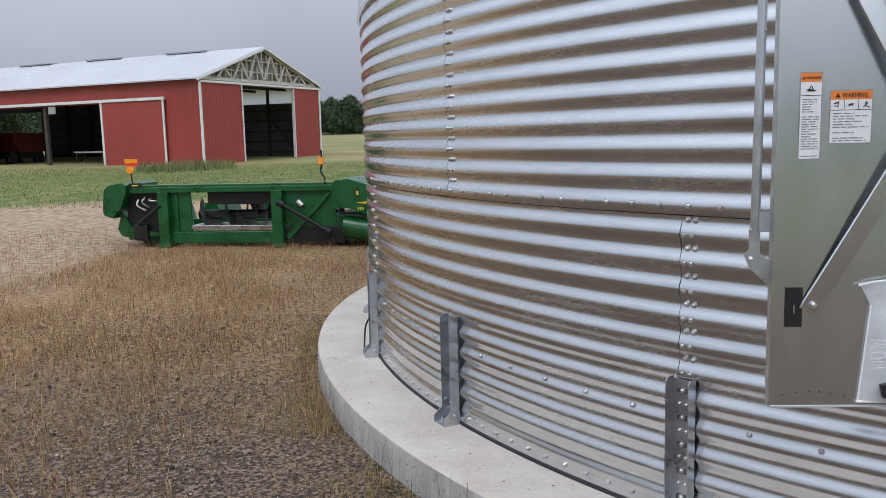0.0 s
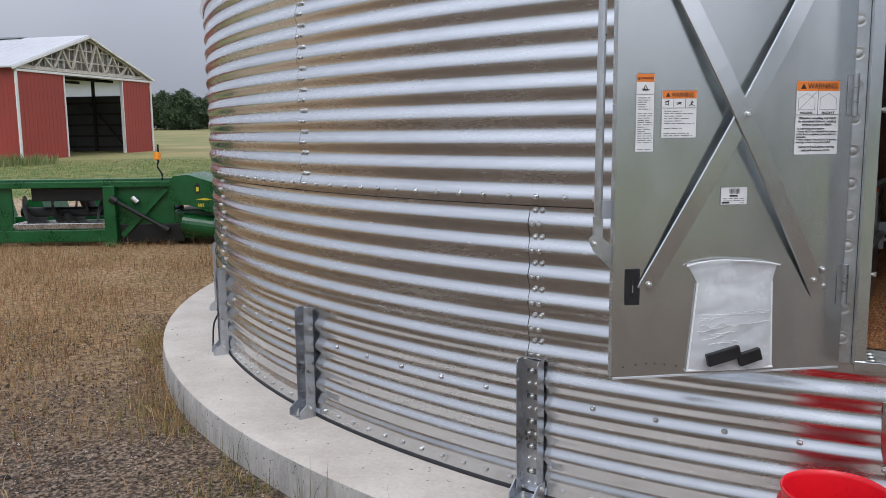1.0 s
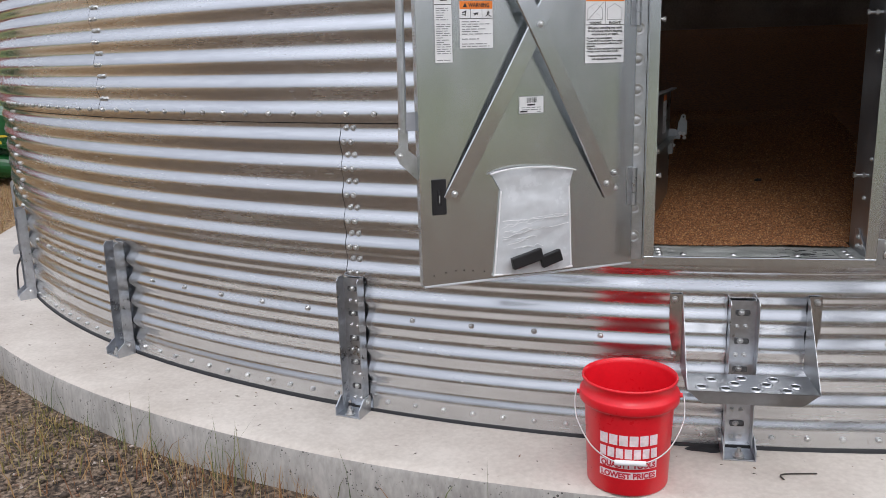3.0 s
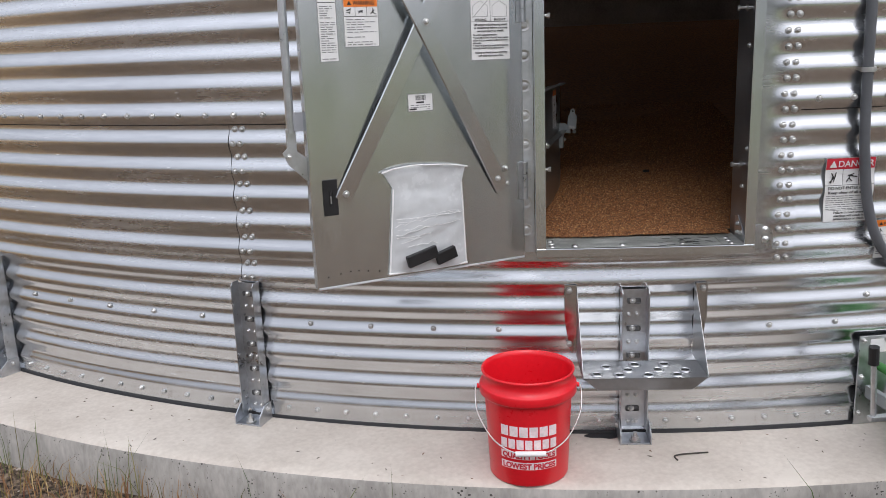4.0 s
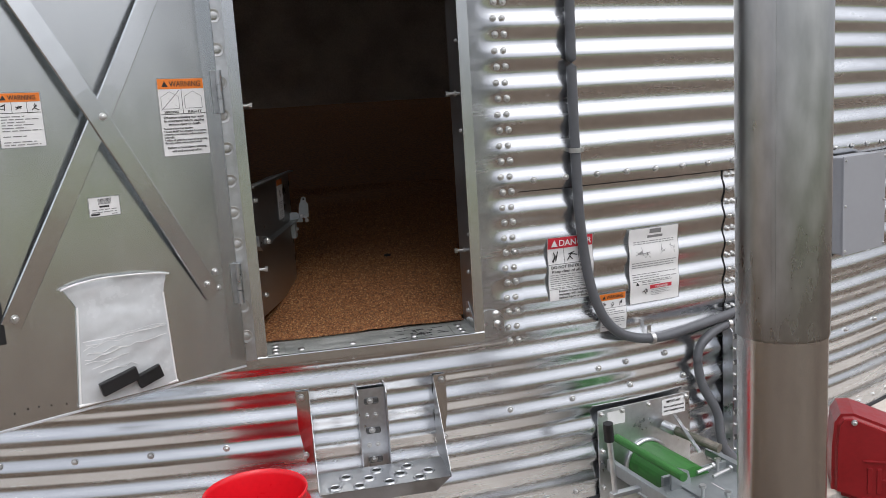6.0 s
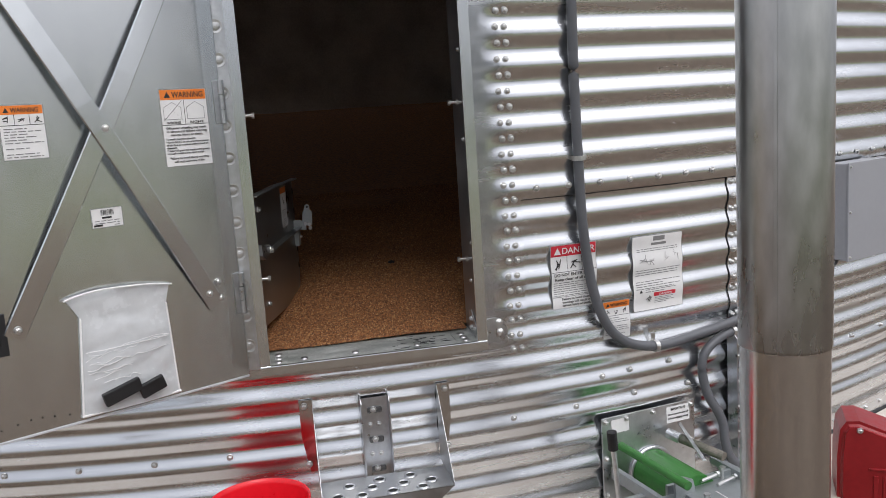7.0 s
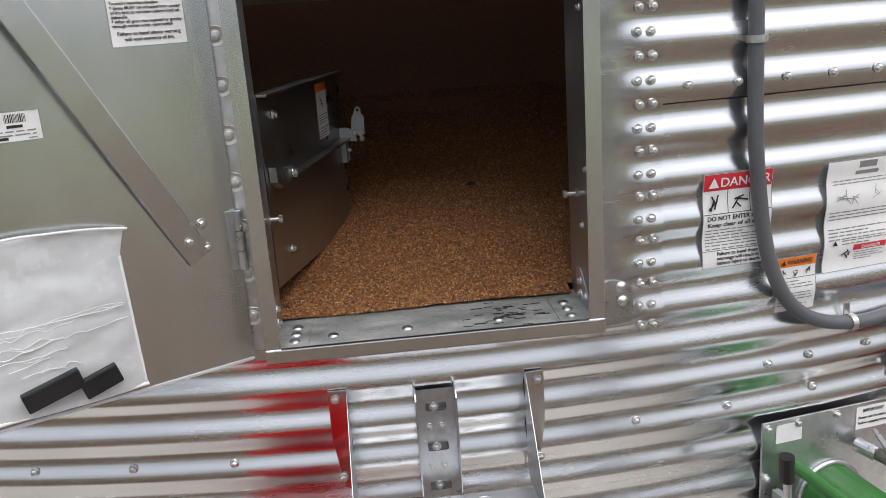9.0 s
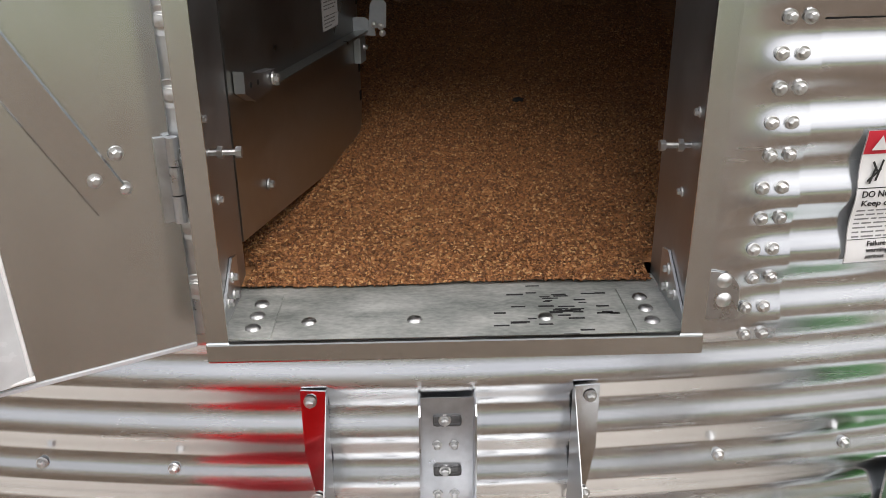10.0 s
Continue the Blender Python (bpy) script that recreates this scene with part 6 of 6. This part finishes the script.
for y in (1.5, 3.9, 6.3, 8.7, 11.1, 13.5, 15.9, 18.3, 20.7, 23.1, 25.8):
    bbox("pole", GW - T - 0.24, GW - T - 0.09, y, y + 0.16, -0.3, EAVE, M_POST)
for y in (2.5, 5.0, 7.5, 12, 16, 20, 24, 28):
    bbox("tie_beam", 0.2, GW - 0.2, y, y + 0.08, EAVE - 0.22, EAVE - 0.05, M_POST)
beam2 = part("knee_brace", boxed(-0.05, 0.05, -2.2, 2.2, -0.05, 0.05, 0, Matrix.Translation((GW - 0.35, 2.8, 1.6)) @ Matrix.Rotation(radians(48), 4, 'X')), M_POST, barn)
# roof
for sgn in (0, 1):
    bm = bmesh.new()
    x0, x1 = (-0.35, GW / 2) if sgn == 0 else (GW + 0.35, GW / 2)
    ze = EAVE - (APEX - EAVE) / (GW / 2) * 0.35
    vs = [(x0, -0.12, ze), (x1, -0.12, APEX), (x1, LEN + 0.5, APEX), (x0, LEN + 0.5, ze)]
    a = [bm.verts.new((x, y, z + 0.02)) for x, y, z in vs]
    b = [bm.verts.new((x, y, z + 0.10)) for x, y, z in vs]
    bm.faces.new(a)
    bm.faces.new(b[::-1])
    for i in range(4):
        bm.faces.new((a[i], b[i], b[(i + 1) % 4], a[(i + 1) % 4]))
    bmesh.ops.recalc_face_normals(bm, faces=bm.faces)
    rf = part("roof", bm, M_ROOF, barn, "pale ribbed metal roof")
    rib_me = None
    dx = Vector((x1 - x0, 0, APEX - ze))
    rm = dx.to_track_quat('X', 'Z').to_matrix().to_4x4()
    for k in range(55):
        at = Matrix.Translation(((x0 + x1) / 2, -0.05 + k * 0.59, (ze + APEX) / 2 + 0.115)) @ rm
        if rib_me is None:
            rib_me = part("rib", boxed(-dx.length / 2, dx.length / 2, -0.015, 0.015, -0.015, -0.002), M_ROOF, rf, m=at).data
        else:
            share("rib", rib_me, rf, at)
    d = Vector((x1 - x0, 0, APEX - ze))
    m = Matrix.Translation(((x0 + x1) / 2, -0.15, (ze + APEX) / 2 - 0.02)) @ d.to_track_quat('X', 'Z').to_matrix().to_4x4()
    part("barge_board", boxed(-d.length / 2, d.length / 2, -0.03, 0.03, -0.05, 0.08, 0, m), M_TRIM, barn)
for y in (4.2, 11.2, 17.6):
    part("ridge_vent", boxed(GW / 2 - 0.3, GW / 2 + 0.3, y, y + 3.2, APEX + 0.06, APEX + 0.16, 0.03), M_EBOX, barn, "low grey ridge vent")

# machine parked in the barn's far doorway
wg = thing("grain_wagon", BN @ Matrix.Translation((2.5, 17.3, -0.02)), "dark red wagon on black tyres parked inside the barn", "wagon")
M_WAGON = mat("dark_red_wagon_paint", (0.10, 0.012, 0.012), 0.5, 0.0, 0.2, 2, 20, 0.05)
part("hopper", prism([(-0.3, 0.9), (-0.7, 1.5), (-0.7, 2.15), (2.0, 2.15), (2.0, 1.5), (1.6, 0.9)], 0.0, 3.4), M_WAGON, wg)
for x in (-0.5, 1.6):
    for y in (0.6, 2.8):
        t = part("tyre", lathe([(0.24, -0.14), (0.44, -0.14), (0.48, -0.08), (0.48, 0.08), (0.44, 0.14), (0.24, 0.14)], 22, m=Matrix.Translation((x, y, 0.48)) @ Matrix.Rotation(radians(90), 4, 'Y')), M_TYRE, wg)
        part("rim", rodded((x - 0.10, y, 0.48), (x + 0.10, y, 0.48), 0.25, 16), M_WORN, t)
part("chassis", boxed(-0.3, 1.5, 0.0, 3.4, 0.45, 0.9, 0.02), M_DARKM, wg)
wb = thing("work_bench", BN @ Matrix.Translation((2.2, 9.9, -0.02)), "low wooden bench inside the dark barn", "bench")
part("top", boxed(0, 0.8, 0, 2.4, 0.75, 0.85, 0.01), M_TRUSS, wb)
for x in (0.05, 0.67):
    for y in (0.05, 2.27):
        part("leg", boxed(x, x + 0.08, y, y + 0.08, 0, 0.75), M_POST, wb)


# ---- woods ----
def build_tree(seed, m, tall, wide, conifer):
    rg = random.Random(seed)
    t = thing("tree", m, "dark green conifer at the field's edge" if conifer else "leafy green broadleaf tree at the field's edge", "tree", "trees at the field's edge")
    bm = bmesh.new()
    rod(bm, (0, 0, -0.5), (0.1, 0, tall * 0.55), 0.24, 8, 0.12)
    rod(bm, (0.1, 0, tall * 0.55), (0.0, 0.1, tall * 0.92), 0.12, 6, 0.03)
    for k in range(9):
        a, z = rg.uniform(0, 6.28), tall * rg.uniform(0.25, 0.75)
        L = wide * rg.uniform(0.5, 0.9)
        rod(bm, (0.05, 0, z), (math.cos(a) * L, math.sin(a) * L, z + L * 0.35), 0.06, 5, 0.015)
    part("trunk", bm, M_BARK, t)
    vs, fs = [], []
    clumps = 1100
    for k in range(clumps):
        z = tall * (0.12 + 0.88 * rg.random() ** 0.9)
        f = z / tall
        prof = (1 - f) ** 0.75 if conifer else math.sin(math.pi * min(1, 0.12 + 0.88 * f)) ** 0.55
        lobe = 1 + 0.28 * math.sin(3 * rg.random() + seed)
        a = rg.uniform(0, 6.28)
        rr = wide * prof * lobe * math.sqrt(rg.random()) * (0.8 + 0.35 * math.sin(a * 3 + seed + f * 9))
        c = Vector((math.cos(a) * rr, math.sin(a) * rr, z))
        for q in range(7):
            d = Vector((rg.gauss(0, 1), rg.gauss(0, 1), rg.gauss(0, 0.7)))
            e = Vector((rg.gauss(0, 1), rg.gauss(0, 1), rg.gauss(0, 0.7)))
            o = c + Vector((rg.gauss(0, 0.28), rg.gauss(0, 0.28), rg.gauss(0, 0.25)))
            s = rg.uniform(0.2, 0.4)
            i0 = len(vs)
            vs += [o, o + d.normalized() * s, o + e.normalized() * s]
            fs.append((i0, i0 + 1, i0 + 2))
    me = bpy.data.meshes.new("crown")
    me.from_pydata([tuple(v) for v in vs], [], fs)
    me.materials.append(M_LEAF)
    c = new("crown", me)
    c.parent = t
    return t


protos = [build_tree(11, pose(-4.5, 158, ground_z(0, 158)), 7.0, 3.0, False), build_tree(12, pose(-10.2, 164, ground_z(0, 164)), 6.6, 2.3, True),
          build_tree(13, pose(-15.0, 160, ground_z(0, 160)), 6.4, 3.4, False), build_tree(14, pose(1.5, 156, ground_z(0, 156)), 5.8, 2.9, False)]
rng = random.Random(77)
for k in range(190):
    x = -150 + 185 * k / 190 + rng.uniform(-1.5, 1.5)
    y = 160 + rng.uniform(-6, 22) - 0.10 * abs(x + 15)
    s = rng.uniform(0.82, 1.08)
    copy_thing(protos[k % 4], pose(x, y, ground_z(x, y) - 0.3, 0, 0, rng.uniform(0, 360)) @ Matrix.Scale(s, 4))
for k in range(26):
    x, y = -75 + 2.3 * k + rng.uniform(-1, 1), 92 + rng.uniform(-6, 10)
    if x > -27:
        continue
    copy_thing(protos[(k * 3 + 1) % 4], pose(x, y, ground_z(x, y) - 0.2, 0, 0, rng.uniform(0, 360)) @ Matrix.Scale(rng.uniform(0.75, 1.2), 4))
# woods on the other side of the yard, which the steel mirrors
for k in range(80):
    x = -120 + 3.1 * k + rng.uniform(-1, 1)
    y = -105 + rng.uniform(-12, 8)
    copy_thing(protos[(k * 3 + 2) % 4], pose(x, y, -0.2, 0, 0, rng.uniform(0, 360)) @ Matrix.Scale(rng.uniform(0.8, 1.1), 4))


# ---- grasses and gravel ----
def blades(name, pts, heights, width, material, seed, label, lean=0.25, category="grass"):
    rs2 = np.random.RandomState(seed)
    n = len(pts)
    a = rs2.uniform(0, 2 * np.pi, n)
    la = rs2.uniform(0, 2 * np.pi, n)
    ll = heights * np.abs(rs2.normal(0, lean, n))
    wv = np.stack([np.cos(a), np.sin(a), np.zeros(n)], 1) * (width * rs2.uniform(0.6, 1.4, n))[:, None]
    mid = pts + np.stack([np.cos(la) * ll * 0.35, np.sin(la) * ll * 0.35, heights * 0.6], 1)
    tip = pts + np.stack([np.cos(la) * ll, np.sin(la) * ll, heights], 1)
    v = np.stack([pts - wv, pts + wv, mid + wv * 0.8, mid - wv * 0.8, tip], 1).reshape(-1, 3)
    o = 5 * np.arange(n)
    quads = np.stack([o, o + 1, o + 2, o + 3], 1).tolist()
    tris = np.stack([o + 3, o + 2, o + 4], 1).tolist()
    me = bpy.data.meshes.new(name)
    me.from_pydata(v.tolist(), [], quads + tris)
    me.materials.append(material)
    return tagged(new(name, me), label, category, kind="stuff")


def yard_points(rs2, n, x0, x1, y0, y1, keep):
    x, y = rs2.uniform(x0, x1, n), rs2.uniform(y0, y1, n)
    ok = (np.hypot(x - CX, y - CY) > PAD_R + 0.02) & keep(x, y, rs2.uniform(0, 1, n))
    x, y = x[ok], y[ok]
    z = np.array([ground_z(p, q) for p, q in zip(x, y)]) - 0.012
    return np.stack([x, y, z], 1)


def patchy(x, y, f, s):
    return np.array([noise.noise(Vector((p * f, q * f, s))) for p, q in zip(x, y)])


rs = np.random.RandomState(21)
P1 = yard_points(rs, 190000, -8.5, 1.2, 1.2, 15.5, lambda x, y, u: (u < np.clip((y - 0.2) / 6.0, 0.18, 0.9) * np.clip((np.hypot(x - CX, y - CY) - PAD_R + 0.1) / 1.3, 0.12, 1) * np.clip(0.62 + 1.3 * patchy(x, y, 0.8, 3.0), 0.08, 1)) & (u < np.where((x < -5.2) & (y > 7.5), 0.12, 1)))
blades("dry_grass", P1, rs.uniform(0.02, 0.11, len(P1)) * (1 + 1.1 * (rs.rand(len(P1)) > 0.93)), 0.0022, M_DRY, 22, "sparse dry brown grass and weed stalks on gravel", 0.6)
P2 = yard_points(rs, 60000, -30, 3, 15.5, 44, lambda x, y, u: (u < 0.8) & ((x > -5) | (y > 20)))
blades("meadow_grass", P2, rs.uniform(0.02, 0.09, len(P2)), 0.007, M_LAWN, 23, "green and straw coloured meadow grass", 0.5)
P3 = yard_points(rs, 2600, -17.5, -12.0, 36.5, 43.5, lambda x, y, u: np.hypot((x + 15.3) / 2.4, (y - 40) / 2.6) < 1)
blades("weed_patch", P3, rs.uniform(0.12, 0.55, len(P3)), 0.014, M_WEED, 24, "tall green weeds before the barn", 0.5, "weeds")
# gravel
P4 = yard_points(rs, 85000, -4.6, 2.3, 0.6, 8.0, lambda x, y, u: u < np.clip(1.2 - (np.hypot(x - CX, y - CY) - PAD_R) / 3.4, 0.12, 1) * np.clip(0.75 + 1.5 * patchy(x, y, 1.1, 7.0), 0.25, 1))
P4[:, 2] += 0.009
scatter("gravel", P4, rs.uniform(0.004, 0.012, len(P4)) * (0.8 + 1.1 * (rs.rand(len(P4)) > 0.97)), (1.1, 0.85, 0.6), M_PEBBLE, None, 31, "grey and brown gravel beside the slab", 0.6, "gravel")
# weeds along the slab
pts = []
rng = random.Random(8)
for d, cnt in ((-160, 6), (-156, 10), (-151, 8), (-147.8, 16), (-144, 7), (-141.5, 14), (-139.7, 9), (-136.2, 16), (-135.2, 14), (-131, 5), (-127, 4), (-122, 4), (-119, 5), (-112, 5), (-109.5, 6), (-107.8, 6), (-126, 8)):
    for k in range(int(cnt * 0.6)):
        a = radians(d + rng.gauss(0, 0.4))
        r = PAD_R + 0.015 + abs(rng.gauss(0, 0.04))
        pts.append((CX + r * math.cos(a), CY + r * math.sin(a), -0.01))
pts = np.array(pts)
blades("slab_weeds", pts, rs.uniform(0.07, 0.29, len(pts)), 0.0018, M_WEED, 25, "thin green weeds growing along the slab", 0.25, "weeds")
rr = np.random.RandomState(40)
aa = np.radians(rr.uniform(-175, -118, 1500))
ra = PAD_R + 0.02 + np.abs(rr.normal(0, 0.12, 1500))
pts = np.stack([CX + ra * np.cos(aa), CY + ra * np.sin(aa), np.full(1500, -0.012)], 1)
keep = patchy(pts[:, 0], pts[:, 1], 1.3, 9.0) > -0.05
blades("edge_grass", pts[keep], rr.uniform(0.03, 0.16, keep.sum()), 0.002, M_DRY, 26, "dry grass along the slab", 0.5)

# loose cable beside a stiffener
cb = thing("cable", Matrix(), "thin black cable hanging beside a stiffener to the slab", "cable")
part("strand", tube_curve(wall_line([(-163.6, 0.20), (-164.1, 0.12), (-164.2, 0.02), (-163.5, -0.03), (-162.9, -0.036)], [0.04, 0.07, 0.08, 0.09, 0.10]), 0.006, 8, 8), M_SEAL, cb, smooth=True)

# bits of straw and dirt lying on the slab
rl = np.random.RandomState(61)
al = np.radians(rl.uniform(-172, -96, 120))
rl_r = rl.uniform(R + 0.05, PAD_R - 0.02, 120)
pl = np.stack([CX + rl_r * np.cos(al), CY + rl_r * np.sin(al), np.full(120, Z0 + BASE + 0.001)], 1)
scatter("slab_litter", pl, rl.uniform(0.0015, 0.0055, 120), (2.2, 0.5, 0.4), M_PEBBLE, None, 62, "crumbs of dirt and straw on the slab", 0.2, "litter")

# green-yellow grass in patches by the slab and over the yard
rv = np.random.RandomState(71)
av = np.radians(rv.uniform(-186, -138, 9000))
rvv = PAD_R + 0.03 + np.abs(rv.normal(0, 0.22, 9000))
pv = np.stack([CX + rvv * np.cos(av), CY + rvv * np.sin(av), np.full(9000, -0.012)], 1)
kv = patchy(pv[:, 0], pv[:, 1], 1.1, 15.0) > 0.02
pv = pv[kv][::3]
pw = yard_points(rv, 30000, -7.0, 0.8, 1.4, 12.0, lambda x, y, u: patchy(x, y, 0.9, 33.0) > 0.33)
pv = np.concatenate([pv, pw])
blades("verge_grass", pv, rv.uniform(0.015, 0.075, len(pv)), 0.0022, M_VERGE, 72, "patches of yellow-green grass on the gravel", 0.6)
